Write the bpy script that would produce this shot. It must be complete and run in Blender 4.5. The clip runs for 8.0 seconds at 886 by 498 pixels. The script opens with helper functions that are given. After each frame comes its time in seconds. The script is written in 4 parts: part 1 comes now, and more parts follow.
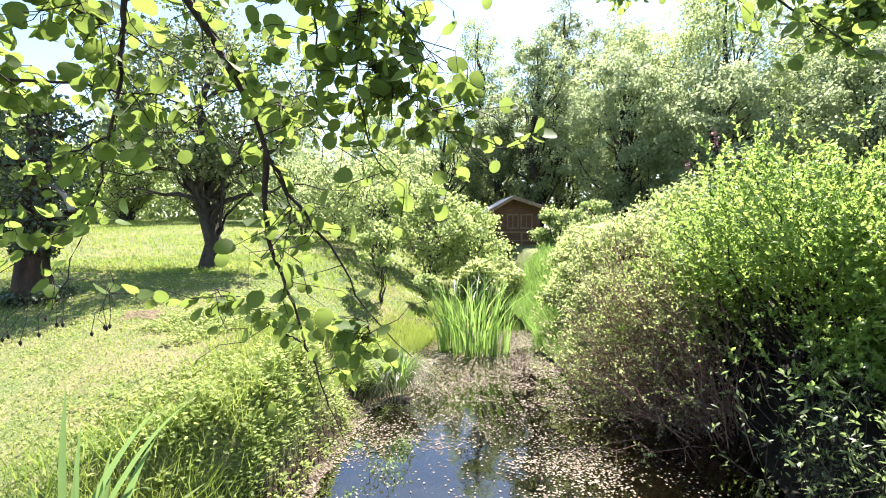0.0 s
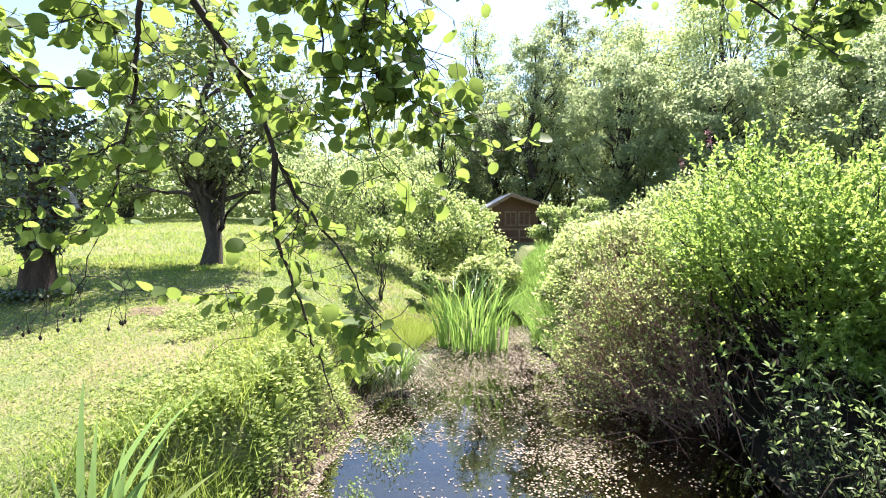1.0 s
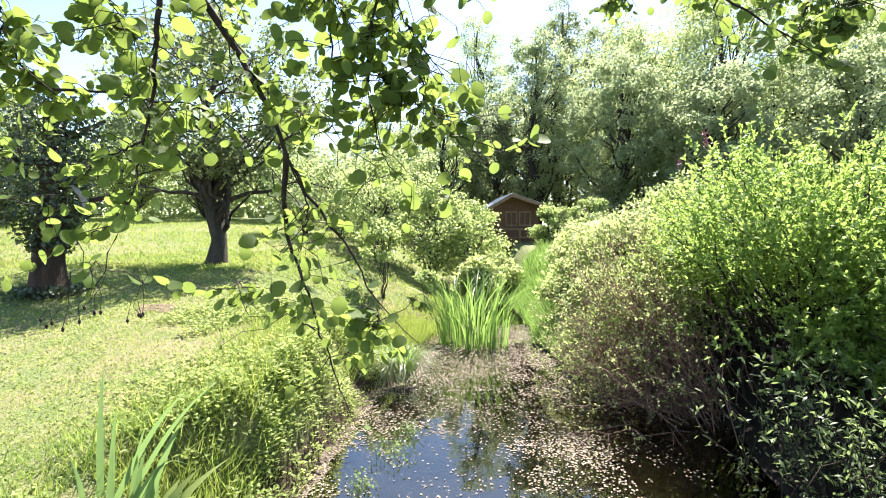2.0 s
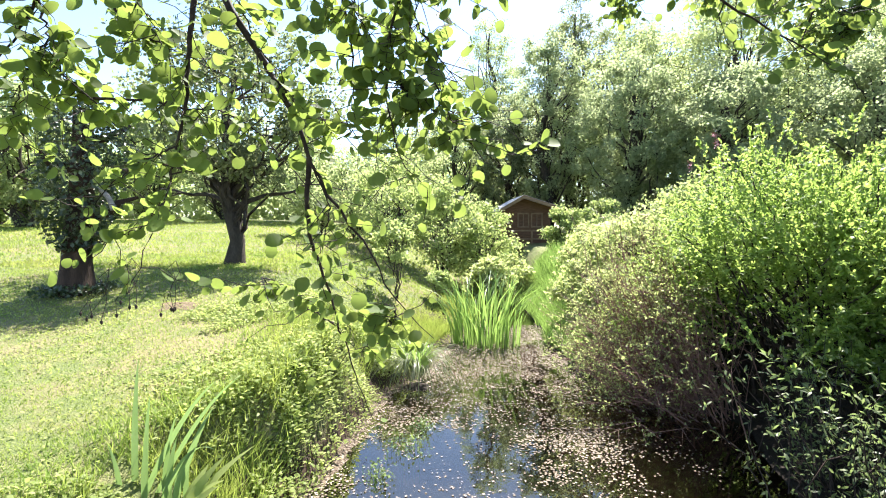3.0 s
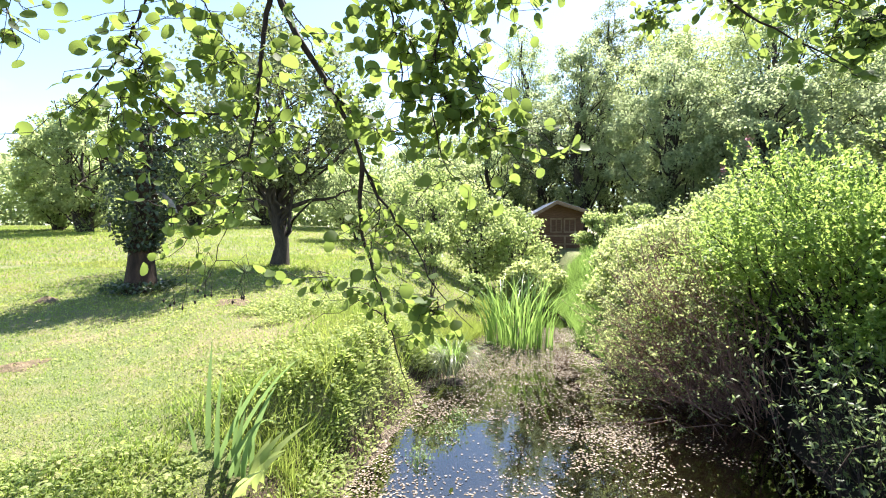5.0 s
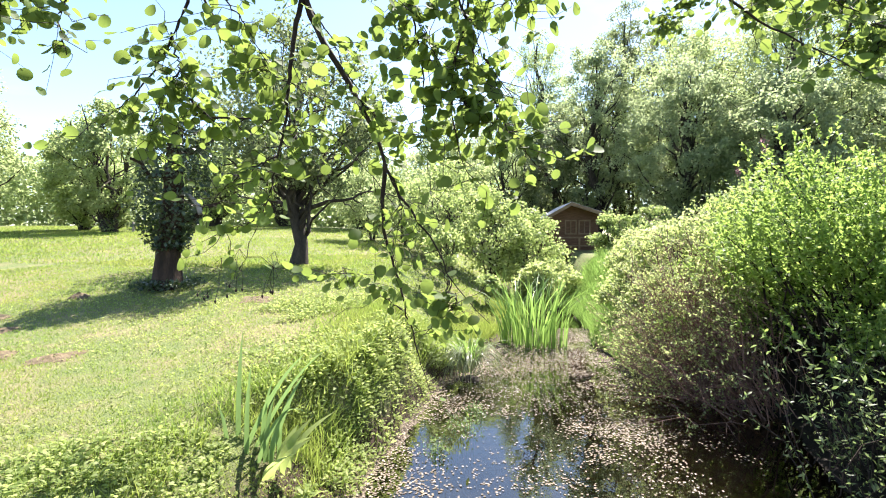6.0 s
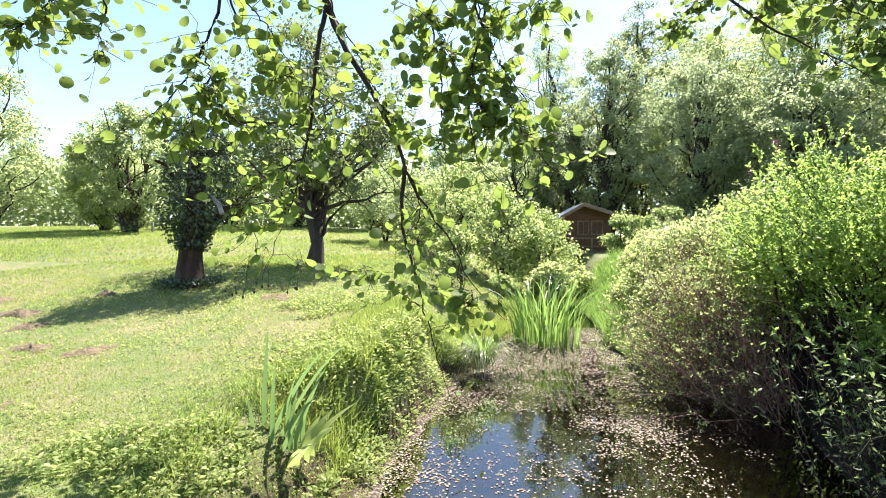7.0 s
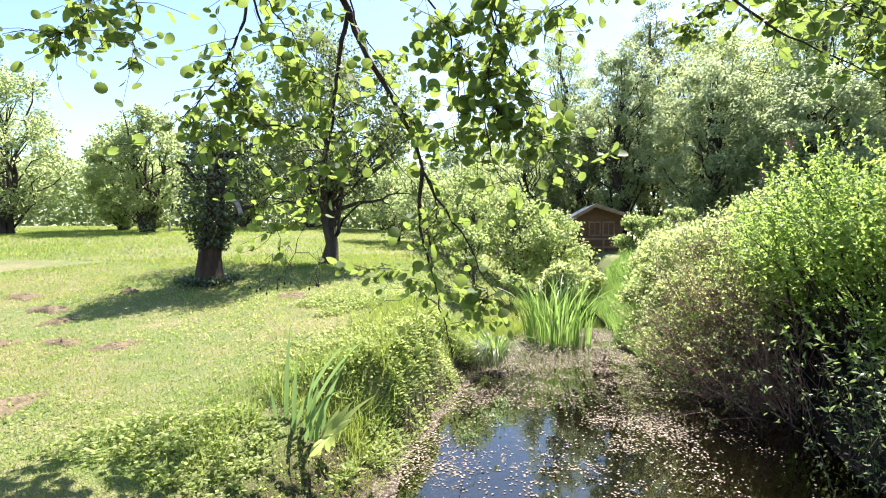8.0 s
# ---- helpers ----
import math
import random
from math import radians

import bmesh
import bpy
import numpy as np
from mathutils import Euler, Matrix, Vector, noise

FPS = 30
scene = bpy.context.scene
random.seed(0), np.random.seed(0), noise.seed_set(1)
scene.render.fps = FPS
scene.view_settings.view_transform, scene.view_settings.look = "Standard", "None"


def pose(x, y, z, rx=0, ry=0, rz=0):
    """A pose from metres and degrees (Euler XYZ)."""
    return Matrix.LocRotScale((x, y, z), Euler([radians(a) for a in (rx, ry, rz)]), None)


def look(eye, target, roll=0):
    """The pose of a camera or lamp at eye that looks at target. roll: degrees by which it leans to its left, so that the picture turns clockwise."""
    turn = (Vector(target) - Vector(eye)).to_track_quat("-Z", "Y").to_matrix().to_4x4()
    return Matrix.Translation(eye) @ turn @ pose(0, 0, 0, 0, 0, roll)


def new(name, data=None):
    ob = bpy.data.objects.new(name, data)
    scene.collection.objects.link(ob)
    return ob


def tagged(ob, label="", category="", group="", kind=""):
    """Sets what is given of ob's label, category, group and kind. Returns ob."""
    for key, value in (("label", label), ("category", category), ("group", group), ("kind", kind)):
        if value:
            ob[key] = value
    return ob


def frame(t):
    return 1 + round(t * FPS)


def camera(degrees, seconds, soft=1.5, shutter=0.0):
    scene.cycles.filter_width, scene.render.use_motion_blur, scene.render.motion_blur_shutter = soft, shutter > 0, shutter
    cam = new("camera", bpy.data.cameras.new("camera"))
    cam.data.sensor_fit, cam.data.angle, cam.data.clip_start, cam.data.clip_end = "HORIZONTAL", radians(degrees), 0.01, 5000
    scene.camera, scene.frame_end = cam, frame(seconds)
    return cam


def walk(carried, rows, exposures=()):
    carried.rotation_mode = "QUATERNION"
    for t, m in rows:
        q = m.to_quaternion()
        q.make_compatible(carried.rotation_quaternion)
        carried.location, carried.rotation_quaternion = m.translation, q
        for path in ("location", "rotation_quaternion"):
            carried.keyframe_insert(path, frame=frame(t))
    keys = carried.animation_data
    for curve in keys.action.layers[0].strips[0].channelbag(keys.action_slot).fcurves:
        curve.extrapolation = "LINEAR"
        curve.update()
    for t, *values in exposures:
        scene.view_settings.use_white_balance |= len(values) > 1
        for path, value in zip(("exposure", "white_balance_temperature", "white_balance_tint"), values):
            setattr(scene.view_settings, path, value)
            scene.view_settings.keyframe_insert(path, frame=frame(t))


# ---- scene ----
# camera: metres, then yaw, pitch, roll in degrees
cam = camera(84.7, 8.0, soft=1.05)
ROWS = [
    (0.0, 0.153, 0.418, 1.964, -2.45, -2.43, 0.11),
    (0.5, 0.140, 0.362, 1.980, -2.64, -2.72, 0.15),
    (1.0, 0.132, 0.301, 1.978, -2.70, -2.81, 0.15),
    (1.5, 0.122, 0.241, 1.967, -2.81, -2.79, 0.13),
    (3.0, 0.091, 0.043, 1.946, -1.21, -2.52, 0.14),
    (3.5, 0.078, -0.029, 1.932, -0.23, -2.32, 0.13),
    (4.0, 0.068, -0.107, 1.917, 0.79, -2.11, 0.08),
    (4.5, 0.052, -0.176, 1.901, 1.65, -1.88, 0.12),
    (6.0, 0.007, -0.398, 1.862, 4.13, -1.47, -0.11),
    (6.5, -0.006, -0.465, 1.853, 4.80, -1.40, -0.15),
    (7.0, -0.022, -0.541, 1.848, 5.48, -1.37, -0.19),
    (7.5, -0.037, -0.600, 1.843, 6.07, -1.33, -0.26),
    (8.0, -0.054, -0.665, 1.833, 6.70, -1.27, -0.34),
]
walk(cam, [(t, pose(x, y, z, 90 + pitch, roll, yaw)) for t, x, y, z, yaw, pitch, roll in ROWS],
     exposures=[(0.0, 2.20), (3.0, 2.20), (4.5, 2.17), (8.0, 2.02)])

# ---- light ----
SUN_AZ, SUN_EL = 20.0, 56.0
sd = Vector((math.sin(radians(SUN_AZ)) * math.cos(radians(SUN_EL)), math.cos(radians(SUN_AZ)) * math.cos(radians(SUN_EL)), math.sin(radians(SUN_EL))))
world = bpy.data.worlds.new("world")
scene.world = world
world.use_nodes = True
wt = world.node_tree
wt.nodes.clear()
sky = wt.nodes.new("ShaderNodeTexSky")
sky.sky_type = "NISHITA"
sky.sun_disc = False
sky.sun_elevation, sky.sun_rotation = radians(SUN_EL), radians(SUN_AZ)
sky.air_density, sky.dust_density, sky.ozone_density = 1.0, 0.4, 2.0
tc = wt.nodes.new("ShaderNodeTexCoord")
cn = wt.nodes.new("ShaderNodeTexNoise")
cn.inputs["Scale"].default_value, cn.inputs["Detail"].default_value = 2.2, 6.0
cr = wt.nodes.new("ShaderNodeValToRGB")
cr.color_ramp.elements[0].position, cr.color_ramp.elements[1].position = 0.52, 0.75
mp = wt.nodes.new("ShaderNodeMapping")
mp.inputs["Scale"].default_value = (1.0, 1.0, 2.6)
mix = wt.nodes.new("ShaderNodeMixRGB")
mix.inputs[2].default_value = (9.0, 9.3, 9.8, 1)
mul = wt.nodes.new("ShaderNodeMath")
mul.operation = "MULTIPLY"
mul.inputs[1].default_value = 0.20
bg = wt.nodes.new("ShaderNodeBackground")
bg.inputs["Strength"].default_value = 0.080
wo = wt.nodes.new("ShaderNodeOutputWorld")
wt.links.new(tc.outputs["Generated"], mp.inputs["Vector"])
wt.links.new(mp.outputs[0], cn.inputs["Vector"])
wt.links.new(cn.outputs["Fac"], cr.inputs[0])
wt.links.new(cr.outputs[0], mul.inputs[0])
wt.links.new(mul.outputs[0], mix.inputs[0])
wt.links.new(sky.outputs[0], mix.inputs[1])
wt.links.new(mix.outputs[0], bg.inputs["Color"])
wt.links.new(bg.outputs[0], wo.inputs["Surface"])
sun = new("sun", bpy.data.lights.new("sun", "SUN"))
sun.data.energy, sun.data.angle, sun.data.color = 5.0, radians(0.55), (1.0, 0.925, 0.87)
sun.matrix_world = look(sd * 60, (0, 0, 0))

# ---- mesh helpers ----
UP = np.array([0.0, 0.0, 1.0])


def unit(a):
    return a / np.maximum(np.linalg.norm(a, axis=-1, keepdims=True), 1e-9)


def mesh_from(name, verts, faces, mat, smooth=True):
    """A mesh from arrays; all faces have as many corners as faces has columns."""
    me = bpy.data.meshes.new(name)
    verts, faces = np.asarray(verts, np.float32), np.asarray(faces, np.int32)
    n, k = faces.shape
    me.vertices.add(len(verts))
    me.vertices.foreach_set("co", verts.ravel())
    me.loops.add(n * k)
    me.loops.foreach_set("vertex_index", faces.ravel())
    me.polygons.add(n)
    me.polygons.foreach_set("loop_start", np.arange(n, dtype=np.int32) * k)
    me.polygons.foreach_set("use_smooth", np.full(n, smooth))
    me.update(calc_edges=True)
    me.materials.append(mat)
    return me


class Geo:
    """Collects tubes and sheets of quads into one mesh."""

    def __init__(self):
        self.v, self.f, self.n = [], [], 0

    def add(self, verts, quads):
        self.v.append(np.asarray(verts, float))
        self.f.append(np.asarray(quads) + self.n)
        self.n += len(verts)

    def tube(self, pts, radii, sides=6):
        pts, radii = np.asarray(pts, float), np.asarray(radii, float)
        tang = unit(np.gradient(pts, axis=0))
        ref = np.where(np.abs(tang[:, 2:3]) > 0.9, np.array([[1.0, 0, 0]]), UP[None])
        a = unit(np.cross(tang, ref))
        b = np.cross(tang, a)
        ang = np.linspace(0, 2 * math.pi, sides, endpoint=False)
        ring = pts[:, None] + radii[:, None, None] * (a[:, None] * np.cos(ang)[None, :, None] + b[:, None] * np.sin(ang)[None, :, None])
        m = len(pts)
        i, j = np.meshgrid(np.arange(m - 1), np.arange(sides), indexing="ij")
        k = (j + 1) % sides
        q = np.stack([i * sides + j, i * sides + k, (i + 1) * sides + k, (i + 1) * sides + j], -1).reshape(-1, 4)
        self.add(ring.reshape(-1, 3), q)

    def box(self, lo, hi):
        x0, y0, z0 = lo
        x1, y1, z1 = hi
        v = [(x0, y0, z0), (x1, y0, z0), (x1, y1, z0), (x0, y1, z0), (x0, y0, z1), (x1, y0, z1), (x1, y1, z1), (x0, y1, z1)]
        self.add(v, [(0, 3, 2, 1), (4, 5, 6, 7), (0, 1, 5, 4), (1, 2, 6, 5), (2, 3, 7, 6), (3, 0, 4, 7)])

    def mesh(self, name, mat, smooth=True):
        return mesh_from(name, np.concatenate(self.v), np.concatenate(self.f), mat, smooth)


def thing(name, label, category, loc=(0, 0, 0), group="", kind=""):
    ob = new(name)
    ob.location = loc
    ob.empty_display_size = 0.2
    return tagged(ob, label, category, group, kind)


def part(name, me, parent, label="", kind=""):
    """Links a mesh built in world metres as a part of a thing that stands unturned."""
    ob = new(name, me)
    ob.parent = parent
    base = Vector(parent.location)
    if parent.parent:
        base += Vector(parent.parent.location)
    ob.matrix_parent_inverse = Matrix.Translation(-base)
    return tagged(ob, label, kind=kind)


def single(name, me, label, category, group="", kind=""):
    return tagged(new(name, me), label, category, group, kind)


# leaf outlines: along, across, lift
LEAF_FAR = (np.array([(0, 0, 0), (0.5, 0.36, 0.10), (1, 0, 0), (0.5, -0.36, 0.10)]), np.array([(0, 1, 2), (0, 2, 3)]))
LEAF_LONG = (np.array([(0, 0, 0), (0.35, 0.15, 0.05), (0.7, 0.12, 0.03), (1, 0, -0.06), (0.7, -0.12, 0.03), (0.35, -0.15, 0.05)]),
             np.array([(0, 1, 5), (1, 2, 5), (2, 4, 5), (2, 3, 4)]))
LEAF_OVATE = (np.array([(0, 0, 0), (0.3, 0.24, 0.05), (0.68, 0.19, 0.03), (1, 0, -0.08), (0.68, -0.19, 0.03), (0.3, -0.24, 0.05)]), LEAF_LONG[1])
_a = np.linspace(0, 2 * math.pi, 11, endpoint=False)
LEAF_ROUND = (np.vstack([[(0.5, 0, -0.05)], np.stack([0.5 - 0.5 * np.cos(_a) * (1 - 0.06 * np.cos(3 * _a)), 0.46 * np.sin(_a), 0.05 + 0.05 * np.cos(2 * _a)], -1)]),
              np.array([(0, 1 + i, 1 + (i + 1) % 11) for i in range(11)]))


def leaf_mesh(name, rng, pos, size, mat, shape=LEAF_FAR, axis=None, normal=None, droop=0.0, spread=1.0):
    """Many leaves: each from pos along its own axis, turned at random about the given axis and normal."""
    tv, tf = shape
    n = len(pos)
    ax = rng.normal(size=(n, 3)) * spread
    if axis is not None:
        ax = ax + axis
    ax[:, 2] -= droop
    ax = unit(ax)
    nn = rng.normal(size=(n, 3)) * 0.8
    nn = nn + (UP if normal is None else normal)
    side = unit(np.cross(nn, ax))
    nn = np.cross(ax, side)
    size = np.broadcast_to(np.asarray(size, float), (n,))[:, None, None]
    v = pos[:, None] + size * (ax[:, None] * tv[None, :, 0:1] + side[:, None] * tv[None, :, 1:2] + nn[:, None] * tv[None, :, 2:3])
    f = tf[None] + (np.arange(n) * len(tv))[:, None, None]
    return mesh_from(name, v.reshape(-1, 3), f.reshape(-1, 3), mat, True)


def bend(p0, p1, rng, wob=0.06, n=6, sag=0.0):
    t = np.linspace(0, 1, n)[:, None]
    p0, p1 = np.asarray(p0, float), np.asarray(p1, float)
    length = np.linalg.norm(p1 - p0)
    off = rng.normal(size=(n, 3)) * wob * length * np.sin(np.pi * t) ** 0.7
    off[:, 2] -= (sag * length * np.sin(np.pi * t))[:, 0]
    return p0 + (p1 - p0) * t + off


def curve_through(ctrl, n=24):
    """A smooth line through a few control points."""
    c = np.asarray(ctrl, float)
    c = np.vstack([2 * c[0] - c[1], c, 2 * c[-1] - c[-2]])
    out = []
    m = len(c) - 3
    for s in np.linspace(0, m - 1e-6, n):
        i = int(s)
        u = s - i
        p = c[i:i + 4]
        out.append(0.5 * (2 * p[1] + (p[2] - p[0]) * u + (2 * p[0] - 5 * p[1] + 4 * p[2] - p[3]) * u * u + (3 * p[1] - p[0] - 3 * p[2] + p[3]) * u ** 3))
    return np.array(out)


# ---- materials ----
def nodes_of(name):
    m = bpy.data.materials.new(name)
    m.use_nodes = True
    nt = m.node_tree
    nt.nodes.clear()
    out = nt.nodes.new("ShaderNodeOutputMaterial")
    return m, nt, out


def ramp(nt, src, stops):
    r = nt.nodes.new("ShaderNodeValToRGB")
    el = r.color_ramp.elements
    while len(el) < len(stops):
        el.new(0.5)
    for e, (p, c) in zip(el, stops):
        e.position, e.color = p, (*c, 1)
    nt.links.new(src, r.inputs[0])
    return r.outputs[0]


def noise_of(nt, scale, detail=4, coord="Object", rough=0.55, stretch=None):
    t = nt.nodes.new("ShaderNodeTexCoord")
    n = nt.nodes.new("ShaderNodeTexNoise")
    n.inputs["Scale"].default_value, n.inputs["Detail"].default_value, n.inputs["Roughness"].default_value = scale, detail, rough
    src = t.outputs[coord]
    if stretch:
        mpn = nt.nodes.new("ShaderNodeMapping")
        mpn.inputs["Scale"].default_value = stretch
        nt.links.new(src, mpn.inputs["Vector"])
        src = mpn.outputs[0]
    nt.links.new(src, n.inputs["Vector"])
    return n.outputs["Fac"]


def mixc(nt, fac, a, b, mode="MIX"):
    m = nt.nodes.new("ShaderNodeMixRGB")
    m.blend_type = mode
    for k, v in ((0, fac), (1, a), (2, b)):
        if isinstance(v, (int, float)):
            m.inputs[k].default_value = v
        elif isinstance(v, tuple):
            m.inputs[k].default_value = (*v, 1)
        else:
            nt.links.new(v, m.inputs[k])
    return m.outputs[0]


def bump_of(nt, height, strength=0.4, dist=0.02):
    b = nt.nodes.new("ShaderNodeBump")
    b.inputs["Strength"].default_value, b.inputs["Distance"].default_value = strength, dist
    nt.links.new(height, b.inputs["Height"])
    return b.outputs[0]


def leaf_mat(name, dark, mid, light, through_col, translucent=0.45, gloss=0.35, rough=0.42, patch=0.9, tints=((0.78, 0.8, 0.75), (1.12, 1.08, 1.0)), single_leaf=False):
    """Foliage: each leaf has its own tint, and light shines through it."""
    m, nt, out = nodes_of(name)
    if single_leaf:
        rnd = nt.nodes.new("ShaderNodeObjectInfo").outputs["Random"]
    else:
        rnd = nt.nodes.new("ShaderNodeNewGeometry").outputs["Random Per Island"]
    c1 = ramp(nt, rnd, [(0.0, dark), (0.5, mid), (1.0, light)])
    pn = ramp(nt, noise_of(nt, patch, 3), [(0.35, tints[0]), (0.65, tints[1])])
    col = mixc(nt, 1.0, c1, pn, "MULTIPLY")
    p = nt.nodes.new("ShaderNodeBsdfPrincipled")
    nt.links.new(col, p.inputs["Base Color"])
    p.inputs["Roughness"].default_value, p.inputs["Specular IOR Level"].default_value = rough, gloss
    tr = nt.nodes.new("ShaderNodeBsdfTranslucent")
    nt.links.new(mixc(nt, 0.6, col, through_col), tr.inputs["Color"])
    mx = nt.nodes.new("ShaderNodeMixShader")
    mx.inputs[0].default_value = translucent
    nt.links.new(p.outputs[0], mx.inputs[1])
    nt.links.new(tr.outputs[0], mx.inputs[2])
    nt.links.new(mx.outputs[0], out.inputs["Surface"])
    return m


def solid_mat(name, stops, scale=8.0, rough=0.8, bump=0.5, dist=0.02, stretch=None, fine=60.0, spec=0.3, metal=0.0):
    """Bark, wood, soil, stone: two scales of colour noise with relief."""
    m, nt, out = nodes_of(name)
    big = noise_of(nt, scale, 5, stretch=stretch)
    small = noise_of(nt, fine, 4, stretch=stretch)
    col = mixc(nt, 0.55, ramp(nt, big, stops), mixc(nt, 1.0, ramp(nt, big, stops), ramp(nt, small, [(0.3, (0.55, 0.55, 0.55)), (0.7, (1.35, 1.35, 1.35))]), "MULTIPLY"))
    p = nt.nodes.new("ShaderNodeBsdfPrincipled")
    nt.links.new(col, p.inputs["Base Color"])
    p.inputs["Roughness"].default_value, p.inputs["Specular IOR Level"].default_value, p.inputs["Metallic"].default_value = rough, spec, metal
    nt.links.new(bump_of(nt, mixc(nt, 0.5, big, small), bump, dist), p.inputs["Normal"])
    nt.links.new(p.outputs[0], out.inputs["Surface"])
    return m


M_BARK = solid_mat("bark_grey", [(0.3, (0.022, 0.018, 0.015)), (0.7, (0.08, 0.066, 0.052))], 9, 0.9, 0.9, 0.03, (1, 1, 0.25))
M_BARK_RED = solid_mat("bark_brown", [(0.3, (0.018, 0.012, 0.009)), (0.7, (0.07, 0.044, 0.031))], 9, 0.9, 0.9, 0.03, (1, 1, 0.25))
M_TWIG = solid_mat("twig_dark", [(0.3, (0.018, 0.013, 0.011)), (0.7, (0.055, 0.042, 0.034))], 20, 0.75, 0.4, 0.004, spec=0.15)
M_TWIG_TAN = solid_mat("twig_tan", [(0.3, (0.11, 0.055, 0.042)), (0.7, (0.31, 0.185, 0.145))], 20, 0.7, 0.3, 0.004)
M_DEADWOOD = solid_mat("dead_wood", [(0.3, (0.16, 0.14, 0.12)), (0.7, (0.34, 0.31, 0.28))], 14, 0.8, 0.6, 0.01)
M_ALDER = leaf_mat("alder_leaf", (0.040, 0.068, 0.024), (0.068, 0.108, 0.034), (0.11, 0.168, 0.05), (0.42, 0.56, 0.11), 0.45, 0.12, 0.6, 2.5)
M_ALDER_ONE = leaf_mat("alder_single_leaf", (0.040, 0.068, 0.024), (0.068, 0.108, 0.034), (0.11, 0.168, 0.05), (0.42, 0.56, 0.11), 0.45, 0.12, 0.6, 2.5, single_leaf=True)
M_OAK = leaf_mat("tree_leaf", (0.065, 0.088, 0.05), (0.11, 0.14, 0.078), (0.19, 0.22, 0.125), (0.36, 0.44, 0.17), 0.46, 0.3, 0.5)
M_IVY = leaf_mat("ivy_leaf", (0.02, 0.0392, 0.0162), (0.04, 0.0637, 0.027), (0.09, 0.118, 0.0607), (0.12, 0.196, 0.0405), 0.25, 0.6, 0.35)
M_WOODS = leaf_mat("forest_leaf", (0.145, 0.19, 0.09), (0.205, 0.255, 0.12), (0.28, 0.33, 0.165), (0.58, 0.69, 0.31), 0.60, 0.1, 0.6, 0.35)
M_SILVER = leaf_mat("silvery_leaf", (0.15, 0.19, 0.105), (0.225, 0.275, 0.155), (0.32, 0.375, 0.225), (0.54, 0.64, 0.33), 0.57, 0.12, 0.6, 0.5)
M_LIGHT = leaf_mat("light_leaf", (0.12, 0.175, 0.066), (0.20, 0.27, 0.105), (0.30, 0.375, 0.165), (0.60, 0.72, 0.25), 0.52, 0.3, 0.5, 0.6)
M_BUSH = leaf_mat("willow_leaf", (0.07, 0.125, 0.036), (0.125, 0.20, 0.058), (0.205, 0.29, 0.095), (0.54, 0.73, 0.16), 0.51, 0.22, 0.5)
M_TWIGLEAF = leaf_mat("small_leaf", (0.16, 0.205, 0.08), (0.25, 0.305, 0.125), (0.36, 0.415, 0.19), (0.66, 0.76, 0.28), 0.55, 0.3, 0.5)
M_WEED = leaf_mat("weed_leaf", (0.14, 0.195, 0.06), (0.24, 0.30, 0.105), (0.37, 0.415, 0.19), (0.65, 0.78, 0.22), 0.54, 0.2, 0.55, 2.0)
M_BLADE = leaf_mat("iris_blade", (0.08, 0.147, 0.0405), (0.14, 0.245, 0.0675), (0.24, 0.353, 0.121), (0.4, 0.608, 0.135), 0.45, 0.4, 0.35, 3.0)
M_REED = leaf_mat("reed_blade", (0.06, 0.12, 0.045), (0.12, 0.20, 0.085), (0.27, 0.34, 0.20), (0.36, 0.55, 0.15), 0.42, 0.4, 0.4, 3.0)
M_SEDGE = leaf_mat("sedge_blade", (0.035, 0.05, 0.022), (0.13, 0.155, 0.08), (0.36, 0.37, 0.27), (0.30, 0.38, 0.14), 0.28, 0.4, 0.4, 3.0)
M_GRASS = leaf_mat("grass_blade", (0.10, 0.15, 0.034), (0.175, 0.235, 0.056), (0.29, 0.325, 0.105), (0.47, 0.59, 0.12), 0.47, 0.2, 0.6, 1.3, ((0.66, 0.92, 0.6), (1.26, 1.04, 1.0)))

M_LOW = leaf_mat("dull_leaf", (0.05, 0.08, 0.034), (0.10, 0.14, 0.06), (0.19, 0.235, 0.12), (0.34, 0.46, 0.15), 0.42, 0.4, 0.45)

# ---- ground and water ----
EDGE_Y = [-8, 0, 3.3, 4.0, 4.6, 5.2, 5.7, 6.0, 7.0, 7.9, 9.0, 11.0, 13.0]
LEFT_X = [-2.2, -1.2, -0.78, -0.70, -0.58, -0.50, -0.38, -0.15, 0.18, 0.38, 0.75, 1.65, 2.0]
RIGHT_X = [3.0, 2.85, 2.75, 2.95, 3.05, 2.95, 2.6, 2.3, 2.05, 2.0, 2.15, 2.2, 2.05]
LAWN_Y = [-60, -10, 2, 4, 6.5, 9, 13, 17, 22, 30, 60, 400]
LAWN_Z = [0.2, 0.35, 0.50, 0.74, 1.05, 1.27, 1.52, 1.75, 2.08, 2.15, 2.2, 2.2]


def smooth01(a):
    a = np.clip(a, 0, 1)
    return a * a * (3 - 2 * a)


def wave(x, y, k, seed):
    r = np.random.RandomState(seed)
    z = np.zeros_like(np.asarray(x, float))
    for _ in range(5):
        a, b, c = r.uniform(-k, k), r.uniform(-k, k), r.uniform(0, 6.28)
        z = z + np.sin(a * x + b * y + c)
    return z / 5


